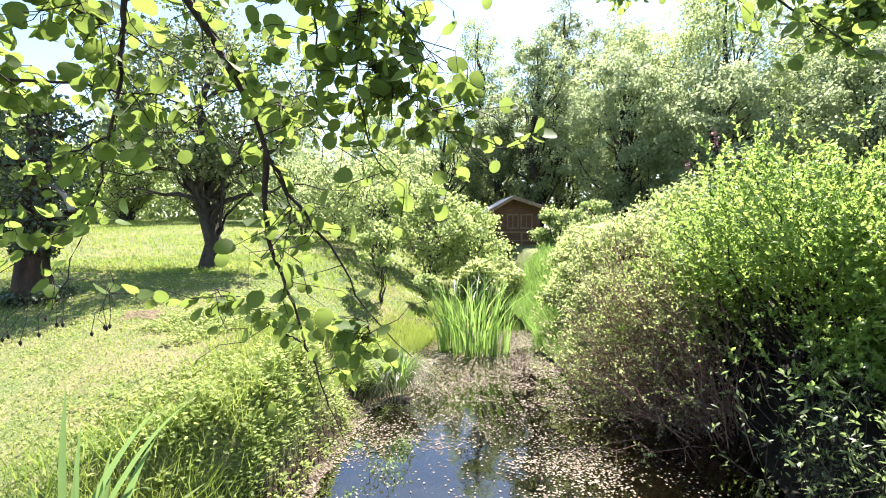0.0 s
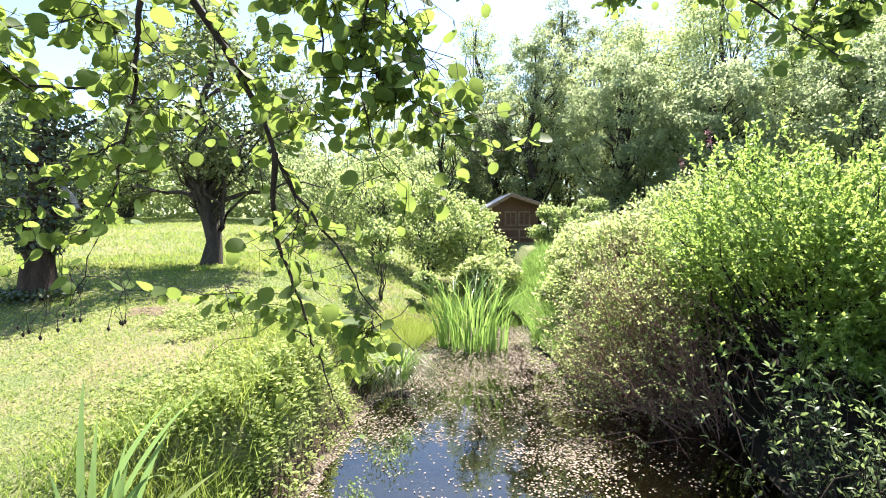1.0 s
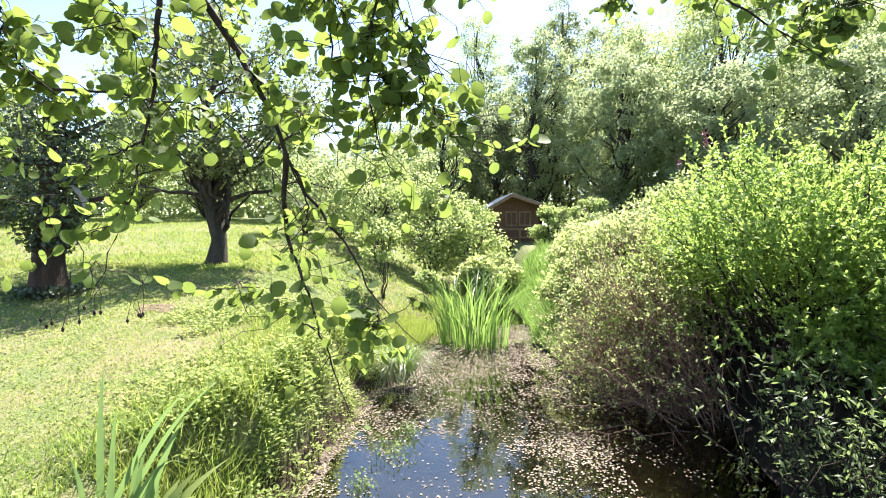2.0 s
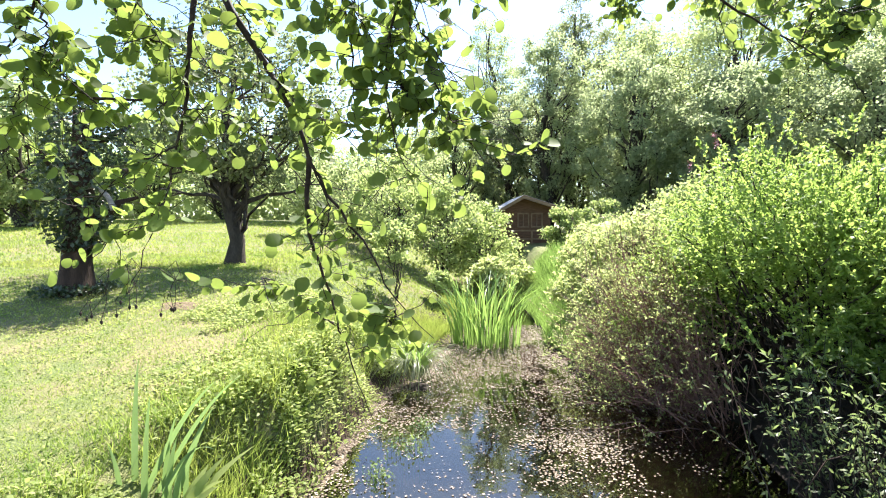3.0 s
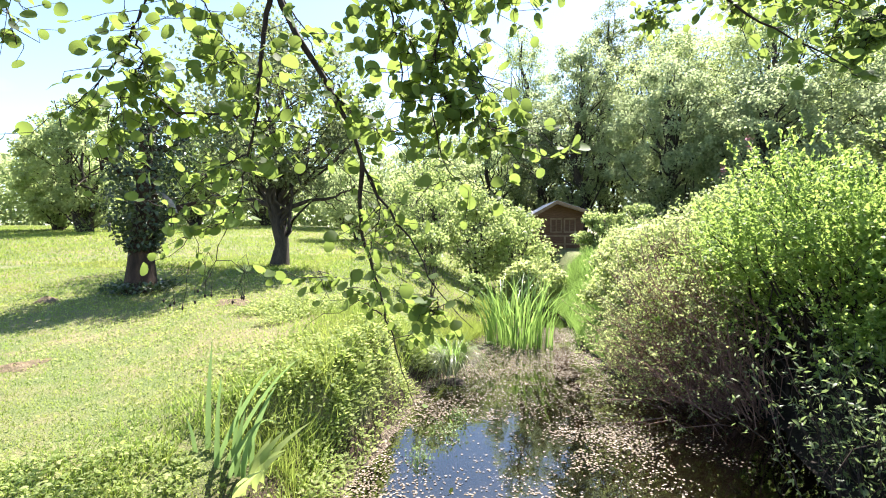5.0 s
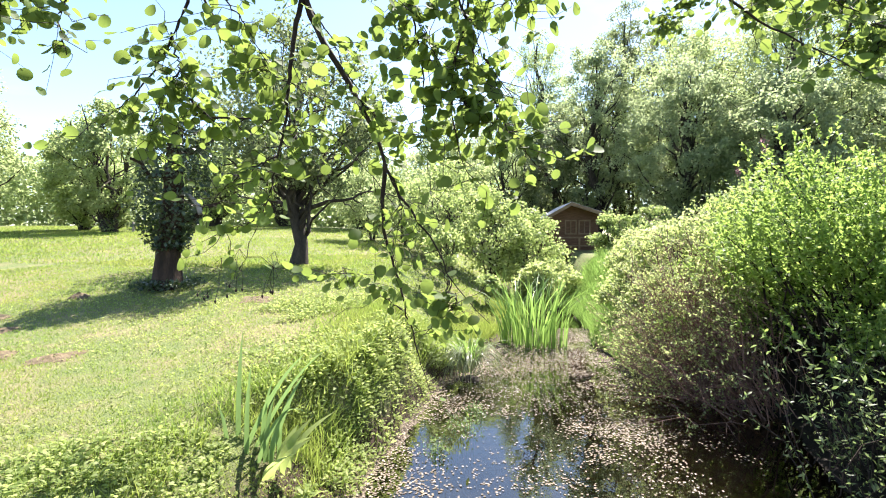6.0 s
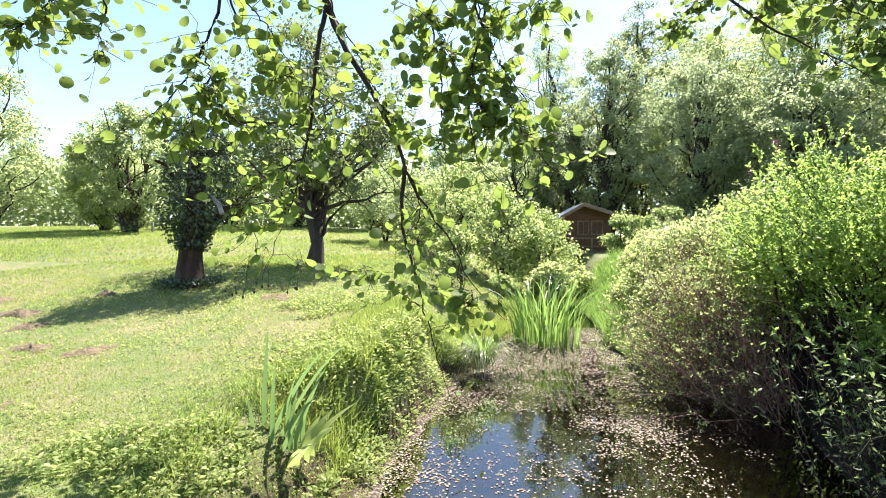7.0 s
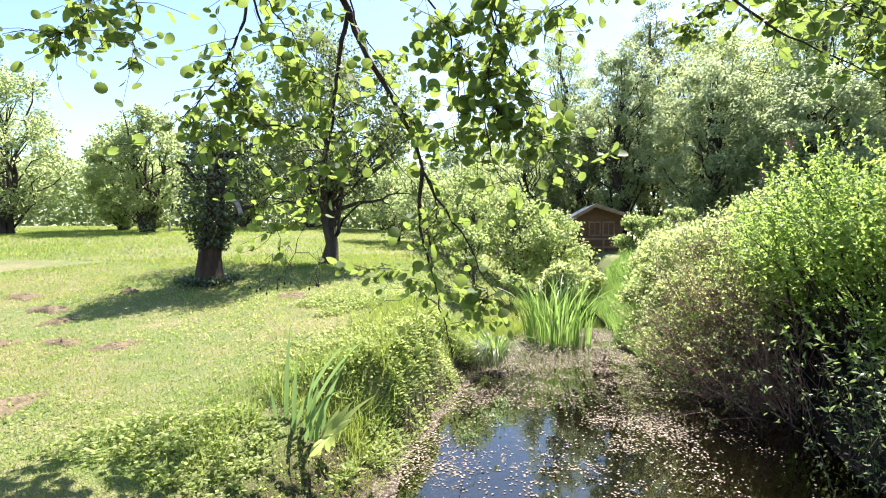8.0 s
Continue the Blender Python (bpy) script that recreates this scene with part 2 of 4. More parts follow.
def ground_z(x, y):
    """Height of the ground; the water lies at zero."""
    x, y = np.asarray(x, float), np.asarray(y, float)
    lx = np.interp(y, EDGE_Y, LEFT_X) + 0.05 * wave(x * 0, y, 7, 3) + 0.05 * wave(x * 0, y, 23, 5)
    rx = np.interp(y, EDGE_Y, RIGHT_X) + 0.05 * wave(x * 0, y, 7, 4)
    lawn = np.interp(y, LAWN_Y, LAWN_Z) + 0.02 * wave(x, y, 1.2, 7) + 0.28 * smooth01((-x - 2) / 8) * smooth01((y - 5) / 9)
    right = np.interp(y, LAWN_Y, LAWN_Z) * 0.75 + 0.12
    wide_l = np.interp(y, [0, 2.9, 3.7, 5.0, 6, 8, 12], [1.6, 1.4, 0.40, 0.34, 1.1, 3.2, 4.2])
    shelf = np.interp(y, [2.5, 3.2, 4.2, 5.6, 6.4], [0.05, 0.10, 0.05, 0.10, 0.06])
    zl = np.where(lx - x > 0, 0.06 * smooth01((lx - x) / 0.2) + (lawn - 0.06) * smooth01((lx - x - shelf) / wide_l), 0)
    zr = np.where(x - rx > 0, right * smooth01((x - rx) / 1.3), 0)
    inside = np.minimum(x - lx, rx - x)
    bed = -0.30 * smooth01(inside / 0.5) + 0.04 * wave(x, y, 5, 9)
    end = smooth01((y - 11.5) / 2.0)
    bed = bed * (1 - end) + np.minimum(lawn, right) * end
    z = np.where(inside > 0, bed, np.where(x < lx, zl, zr))
    return z


def ground_material():
    m, nt, out = nodes_of("lawn_and_soil")
    big = noise_of(nt, 0.55, 4)
    mid = noise_of(nt, 3.0, 5, rough=0.65)
    fine = noise_of(nt, 70, 4)
    grass = ramp(nt, fine, [(0.25, (0.06, 0.085, 0.026)), (0.5, (0.115, 0.145, 0.048)), (0.78, (0.20, 0.215, 0.09))])
    dry = ramp(nt, fine, [(0.25, (0.13, 0.11, 0.055)), (0.75, (0.28, 0.235, 0.13))])
    f1 = ramp(nt, mixc(nt, 0.5, big, mid), [(0.45, (0, 0, 0)), (0.6, (0.85, 0.85, 0.85))])
    col = mixc(nt, f1, grass, dry)
    geo = nt.nodes.new("ShaderNodeNewGeometry")
    sep = nt.nodes.new("ShaderNodeSeparateXYZ")
    nt.links.new(geo.outputs["Position"], sep.inputs[0])
    soil = ramp(nt, noise_of(nt, 14, 6), [(0.3, (0.016, 0.011, 0.008)), (0.7, (0.065, 0.043, 0.029))])
    bedc = ramp(nt, noise_of(nt, 9, 6), [(0.3, (0.17, 0.115, 0.06)), (0.7, (0.44, 0.32, 0.19))])
    lift = nt.nodes.new("ShaderNodeMath")
    lift.inputs[1].default_value = 0.2
    nt.links.new(sep.outputs["Z"], lift.inputs[0])
    under = ramp(nt, lift.outputs[0], [(0.10, (0, 0, 0)), (0.17, (1, 1, 1))])
    soil = mixc(nt, under, bedc, soil)
    low = ramp(nt, sep.outputs["Z"], [(0.16, (1, 1, 1)), (0.42, (0, 0, 0))])
    col = mixc(nt, low, col, soil)
    pale = ramp(nt, noise_of(nt, 45, 5), [(0.38, (0.03, 0.022, 0.015)), (0.52, (0.09, 0.067, 0.047)), (0.7, (0.30, 0.25, 0.20))])
    wet = ramp(nt, lift.outputs[0], [(0.17, (0, 0, 0)), (0.195, (1, 1, 1)), (0.235, (1, 1, 1)), (0.255, (0, 0, 0))])
    col = mixc(nt, wet, col, pale)
    # bare bank and bed under the bushes, their shade painted in as near-black
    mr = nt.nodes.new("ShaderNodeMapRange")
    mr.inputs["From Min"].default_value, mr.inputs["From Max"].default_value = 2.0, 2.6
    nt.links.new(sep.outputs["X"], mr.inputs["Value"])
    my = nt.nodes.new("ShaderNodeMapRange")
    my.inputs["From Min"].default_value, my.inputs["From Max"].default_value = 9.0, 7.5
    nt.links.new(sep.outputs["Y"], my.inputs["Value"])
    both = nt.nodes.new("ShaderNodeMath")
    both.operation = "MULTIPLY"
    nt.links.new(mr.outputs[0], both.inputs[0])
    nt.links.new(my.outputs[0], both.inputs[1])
    bush_shade = ramp(nt, noise_of(nt, 25, 6), [(0.3, (0.006, 0.005, 0.004)), (0.7, (0.024, 0.018, 0.013))])
    col = mixc(nt, both.outputs[0], col, bush_shade)
    p = nt.nodes.new("ShaderNodeBsdfPrincipled")
    nt.links.new(col, p.inputs["Base Color"])
    p.inputs["Roughness"].default_value, p.inputs["Specular IOR Level"].default_value = 0.85, 0.2
    nt.links.new(bump_of(nt, mixc(nt, 0.4, fine, mid), 0.8, 0.04), p.inputs["Normal"])
    nt.links.new(p.outputs[0], out.inputs["Surface"])
    return m


def build_ground():
    xs = np.unique(np.concatenate([np.linspace(-400, -40, 10), np.linspace(-40, -24, 16), np.linspace(-24, -8, 64), np.linspace(-8, 6, 190), np.linspace(6, 40, 34), np.linspace(40, 400, 10)]))
    ys = np.unique(np.concatenate([np.linspace(-60, -4, 16), np.linspace(-4, 13, 190), np.linspace(13, 24, 44), np.linspace(24, 40, 22), np.linspace(40, 600, 12)]))
    X, Y = np.meshgrid(xs, ys)
    v = np.stack([X, Y, ground_z(X, Y)], -1).reshape(-1, 3)
    w = len(xs)
    i, j = np.meshgrid(np.arange(len(ys) - 1), np.arange(w - 1), indexing="ij")
    q = np.stack([i * w + j, i * w + j + 1, (i + 1) * w + j + 1, (i + 1) * w + j], -1).reshape(-1, 4)
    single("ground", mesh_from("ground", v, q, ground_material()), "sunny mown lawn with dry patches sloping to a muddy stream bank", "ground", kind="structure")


def build_water():
    m, nt, out = nodes_of("pond_water")
    n = bump_of(nt, noise_of(nt, 5.0, 3), 0.05, 0.02)
    tr = nt.nodes.new("ShaderNodeBsdfTransparent")
    tr.inputs["Color"].default_value = (0.66, 0.55, 0.36, 1)
    gl = nt.nodes.new("ShaderNodeBsdfGlossy")
    gl.inputs["Roughness"].default_value = 0.015
    gl.inputs["Color"].default_value = (1, 1, 1, 1)
    nt.links.new(n, gl.inputs["Normal"])
    fr = nt.nodes.new("ShaderNodeFresnel")
    fr.inputs["IOR"].default_value = 1.9
    nt.links.new(n, fr.inputs["Normal"])
    mx = nt.nodes.new("ShaderNodeMixShader")
    nt.links.new(fr.outputs[0], mx.inputs[0])
    nt.links.new(tr.outputs[0], mx.inputs[1])
    nt.links.new(gl.outputs[0], mx.inputs[2])
    nt.links.new(mx.outputs[0], out.inputs["Surface"])
    v = [(-3.2, -8, 0), (3.6, -8, 0), (3.6, 12.4, 0), (-3.2, 12.4, 0)]
    single("water", mesh_from("water", v, [(0, 1, 2, 3)], m, False), "still shallow brown stream water reflecting the sky", "water", kind="structure")


build_ground()
build_water()


# ---- trees ----
def tree(name, label, x, y, height, radius, trunk_r, clumps, per, leaf, mat, seed, bark=M_BARK, low=0.25, category="tree", group="",
         shape=LEAF_FAR, lean=0.0, clump_r=0.34, stems=1, flat=1.0):
    """A tapered trunk, limbs to the clumps of the crown, and the leaves of the crown."""
    rng = np.random.RandomState(seed)
    z0 = float(ground_z(x, y)) - 0.05
    ob = thing(name, label, category, (x, y, z0), group)
    base = np.array([x, y, z0])
    top = base + np.array([lean * height, 0, height * 0.9])
    g = Geo()
    stem_lines = []
    for k in range(stems):
        a = 2 * math.pi * k / stems + rng.uniform(0, 1)
        off = np.array([math.cos(a), math.sin(a), 0]) * (0 if stems == 1 else 1)
        line = bend(base + off * trunk_r * 0.8, top + off * radius * 0.55 * (stems > 1), rng, 0.02, 9)
        r = np.linspace(1.0, 0.12, 9) * trunk_r / math.sqrt(stems)
        r[0] *= 1.35
        g.tube(line, r, 9)
        stem_lines.append(line)
    # clump centres inside an uneven egg
    d = unit(rng.normal(size=(clumps, 3)))
    rr = rng.uniform(0.35, 1.0, clumps) ** 0.5
    zc = low + (1 - low) * (0.5 + 0.5 * d[:, 2] * rr)
    wide = np.sin(np.pi * np.clip((zc - low) / (1 - low) * 0.70 + 0.17, 0, 1)) ** 0.6
    lob = 1 + 0.22 * np.sin(3 * np.arctan2(d[:, 1], d[:, 0]) + seed) + rng.normal(size=clumps) * 0.08
    c = np.stack([x + lean * height * zc + d[:, 0] * rr * radius * wide * lob, y + d[:, 1] * rr * radius * wide * lob * flat, z0 + zc * height], -1)
    for k in range(min(clumps, 46)):
        line = stem_lines[k % stems]
        h = np.clip((c[k, 2] - z0) / height - rng.uniform(0.12, 0.25), 0.08, 0.85)
        s = line[int(h * 8)]
        r0 = trunk_r * 0.34 * (1 - h * 0.8)
        g.tube(bend(s, c[k], rng, 0.06, 6, -0.04), np.linspace(r0, 0.008, 6), 5)
    part("trunk", g.mesh("trunk", bark), ob)
    cr_ = radius * clump_r * rng.uniform(0.7, 1.3, clumps)
    idx = rng.randint(0, clumps, clumps * per)
    n = len(idx)
    dd = unit(rng.normal(size=(n, 3))) * (rng.uniform(0, 1, n) ** 0.45)[:, None]
    pos = c[idx] + dd * cr_[idx][:, None] * np.array([1, 1, 0.72])
    lm = leaf_mesh("crown", rng, pos, leaf * rng.uniform(0.6, 1.35, n), mat, shape, axis=dd * 0.6, normal=dd * 0.9 + UP * 0.5, droop=0.3)
    part("crown", lm, ob)
    return ob


def forest():
    far = "tall leafy woodland tree with a full green crown"
    # tall trees behind the cabin
    spec = [
        # x, y, height, radius, leaf material, seed
        (3.4, 28.5, 12.0, 2.1, M_WOODS, 1), (7.2, 24.5, 11.4, 1.7, M_OAK, 2), (5.0, 21.0, 8.2, 1.8, M_SILVER, 3), (8.6, 20.0, 8.8, 2.5, M_WOODS, 4),
        (11.0, 17.6, 9.2, 2.7, M_WOODS, 5), (7.2, 17.2, 6.4, 1.7, M_SILVER, 6), (9.0, 14.8, 5.6, 1.7, M_SILVER, 7), (14.2, 16.5, 8.0, 2.7, M_WOODS, 8),
        (13.0, 21.5, 11.5, 3.0, M_WOODS, 9), (1.2, 25.0, 7.6, 2.2, M_WOODS, 10), (17.5, 18.5, 9.5, 3.0, M_WOODS, 11), (12.4, 13.2, 5.6, 2.0, M_SILVER, 12),
        (17.0, 13.0, 7.4, 2.6, M_WOODS, 13), (3.8, 22.5, 6.0, 1.7, M_OAK, 14), (20.5, 22.0, 11.0, 3.2, M_WOODS, 15),
        (10.0, 26.0, 11.0, 3.0, M_OAK, 16),
    ]
    for x, y, h, r, m, s in spec:
        h, r = h * 1.06, r * 1.16
        lab = {M_SILVER: "grey-green willow-like tree with fine silvery leaves", M_OAK: "dark dense deciduous tree at the wood's edge"}.get(m, far)
        tree("tree", lab, x, y, h, r, 0.14 + 0.012 * h, 280, 95, 0.092, m, s, group="woodland trees", low=0.06, clump_r=0.155)
    # trees along the far edge of the lawn
    for x, y, h, r, m, s in [(-17.6, 14.8, 6.2, 2.0, M_WOODS, 21), (-13.2, 16.2, 4.9, 1.6, M_WOODS, 22), (-21.5, 15.5, 7.0, 2.4, M_WOODS, 23), (-15.6, 17.8, 4.6, 1.4, M_LIGHT, 24),
                             (-9.0, 21.5, 5.2, 2.0, M_WOODS, 25), (-5.6, 22.5, 5.2, 1.9, M_WOODS, 26), (-1.6, 21.5, 5.4, 2.0, M_WOODS, 27), (-12.0, 21.0, 4.4, 1.6, M_LIGHT, 28)]:
        tree("tree", "round leafy tree with several stems at the lawn's edge", x, y, h, r, 0.16, 150, 110, 0.10, m, s, group="lawn edge trees", low=0.04, stems=3, clump_r=0.22)
    # light shrubs in the middle distance
    for x, y, h, r, m, s in [(-0.9, 12.6, 2.9, 1.15, M_LIGHT, 31), (0.4, 13.2, 2.7, 1.0, M_LIGHT, 32), (1.5, 14.0, 2.5, 1.0, M_LIGHT, 33), (-2.2, 14.5, 2.6, 1.2, M_WOODS, 34),
                             (2.2, 14.9, 1.5, 0.5, M_LIGHT, 38), (1.45, 11.2, 1.25, 0.55, M_TWIGLEAF, 35), (2.1, 12.6, 1.3, 0.6, M_TWIGLEAF, 36), (-3.6, 16.0, 2.8, 1.2, M_WOODS, 37)]:
        tree("shrub", "light green leafy shrub with thin stems on the lawn", x, y, h, r, 0.05, 60, 90, 0.085, m, s, category="shrub", group="lawn shrubs", low=0.10, stems=4)
    for x, y, h, r, m, s in [(-0.62, 9.6, 1.6, 0.42, M_LIGHT, 44), (0.22, 10.4, 0.75, 0.25, M_LIGHT, 45)]:
        tree("sapling", "young leafy sapling with several bare thin stems", x, y, h, r, 0.025, 22, 60, 0.07, m, s, category="sapling", low=0.42, stems=5)
    for x, y, h, r, s in [(3.75, 13.6, 1.25, 0.62, 41), (5.0, 14.0, 1.55, 0.6, 42), (4.4, 12.2, 1.0, 0.6, 43)]:
        tree("bush", "rounded bright green bush beside the cabin", x, y, h, r, 0.06, 44, 160, 0.07, M_LIGHT, s, category="bush", low=0.05, stems=4)


forest()


def far_woods():
    rng = np.random.RandomState(77)
    n = 60000
    x = rng.uniform(-45, 45, n)
    y = rng.uniform(30, 37, n)
    top = np.interp(x, [-45, -25, -14, -5, 3, 8, 45], [7.5, 6.5, 4.6, 4.6, 7.5, 10.5, 12.5]) * (0.85 + 0.15 * wave(x, y * 0, 1.4, 5) + 0.08 * wave(x, y * 0, 5, 6))
    z = 1.8 + rng.uniform(0, 1, n) ** 0.8 * top
    me = leaf_mesh("far_woods", rng, np.stack([x, y, z], -1), rng.uniform(0.22, 0.5, n), M_WOODS, LEAF_FAR)
    single("far_woods", me, "dense distant woodland closing the garden", "woods", kind="stuff")


far_woods()


def garden_trees():
    # tree with a dark straight trunk and low spreading limbs
    apple = tree("apple_tree", "garden tree with dark trunk and spreading open crown on the lawn", -3.62, 9.2, 4.9, 1.8, 0.15, 110, 150, 0.075, M_OAK, 51, low=0.27, clump_r=0.22)
    lr = np.random.RandomState(58)
    for a, h, l, up in [(0.1, 1.0, 1.5, 0.55), (2.9, 1.1, 1.5, 0.35), (5.6, 1.2, 1.2, 0.9), (3.7, 1.25, 1.3, 0.8), (1.2, 1.3, 1.2, 1.1), (6.0, 1.45, 1.5, 0.75), (2.4, 1.5, 1.4, 0.9)]:
        base = np.array([-3.62, 9.2, float(ground_z(-3.62, 9.2)) + h])
        way = np.array([math.cos(a), math.sin(a), 0])
        lg = Geo()
        limb = curve_through([base, base + way * l * 0.35 + UP * up * 0.5, base + way * l * 0.7 + UP * up * 0.6, base + way * l + UP * up], 12) + lr.normal(size=(12, 3)) * 0.015
        lg.tube(limb, np.linspace(0.055, 0.012, 12), 7)
        for i in (4, 6, 8, 10):
            lg.tube(bend(limb[i], limb[i] + way * 0.35 + lr.normal(size=3) * 0.28, lr, 0.06, 5), np.linspace(0.018, 0.004, 5), 5)
        part("limb", lg.mesh("limb", M_BARK), apple, "dark spreading low limb")
    # ivy-clad trunk
    rng = np.random.RandomState(52)
    x, y = -4.70, 6.65
    z0 = float(ground_z(x, y)) - 0.05
    ob = thing("ivy_tree", "broken old trunk clothed in dark ivy on the lawn", "tree", (x, y, z0))
    g = Geo()
    line = curve_through([(x, y, z0), (x + 0.03, y, z0 + 0.7), (x + 0.12, y, z0 + 1.5), (x + 0.16, y, z0 + 2.5)], 14)
    r = np.interp(np.arange(14), [0, 1, 3, 9, 13], [0.28, 0.215, 0.175, 0.14, 0.10])
    g.tube(line, r, 14)
    for a, h, l in [(0.3, 1.2, 0.7), (2.6, 1.5, 0.6), (4.2, 1.9, 0.6), (1.0, 2.2, 0.6)]:
        s = line[int(h / 2.5 * 13)]
        g.tube(bend(s, s + np.array([math.cos(a) * l, math.sin(a) * l, 0.35]), rng, 0.06, 6), np.linspace(0.07, 0.02, 6), 7)
    part("trunk", g.mesh("trunk", M_BARK_RED), ob)
    n = 5200
    h = rng.uniform(0.6, 2.6, n)
    a = rng.uniform(0, 6.283, n)
    wide = np.interp(h, [0.6, 0.85, 1.2, 1.9, 2.4, 2.7], [0.22, 0.32, 0.54, 0.60, 0.42, 0.18]) * (1 + 0.2 * np.sin(3 * a + h * 3))
    rr = wide * rng.uniform(0.25, 1, n) ** 0.6
    pos = np.stack([x + 0.14 * np.clip(h / 2, 0, 1) + np.cos(a) * rr, y + np.sin(a) * rr, z0 + h], -1)
    nd = np.stack([np.cos(a), np.sin(a), a * 0 + 0.4], -1)
    part("ivy", leaf_mesh("ivy", rng, pos, rng.uniform(0.035, 0.08, n), M_IVY, LEAF_FAR, axis=nd * 0.3, normal=nd, droop=0.7), ob, "dark glossy ivy leaves")
    n = 900
    a = rng.uniform(0, 6.283, n)
    rr = rng.uniform(0.22, 0.5, n)
    pos = np.stack([x + np.cos(a) * rr, y + np.sin(a) * rr, z0 + 0.05 + rng.uniform(0, 0.12, n)], -1)
    part("ground_ivy", leaf_mesh("ground_ivy", rng, pos, rng.uniform(0.03, 0.07, n), M_IVY), ob, "ivy leaves round the trunk's foot")
    # pale dead limb arching off the trunk
    g = Geo()
    p = curve_through([(x + 0.15, y - 0.1, z0 + 1.42), (x + 0.42, y - 0.2, z0 + 1.45), (x + 0.62, y - 0.25, z0 + 1.32), (x + 0.70, y - 0.27, z0 + 1.15)], 10)
    g.tube(p, np.linspace(0.02, 0.038, 10), 9)
    part("dead_limb", g.mesh("dead_limb", M_DEADWOOD), ob, "pale barkless dead limb")


garden_trees()


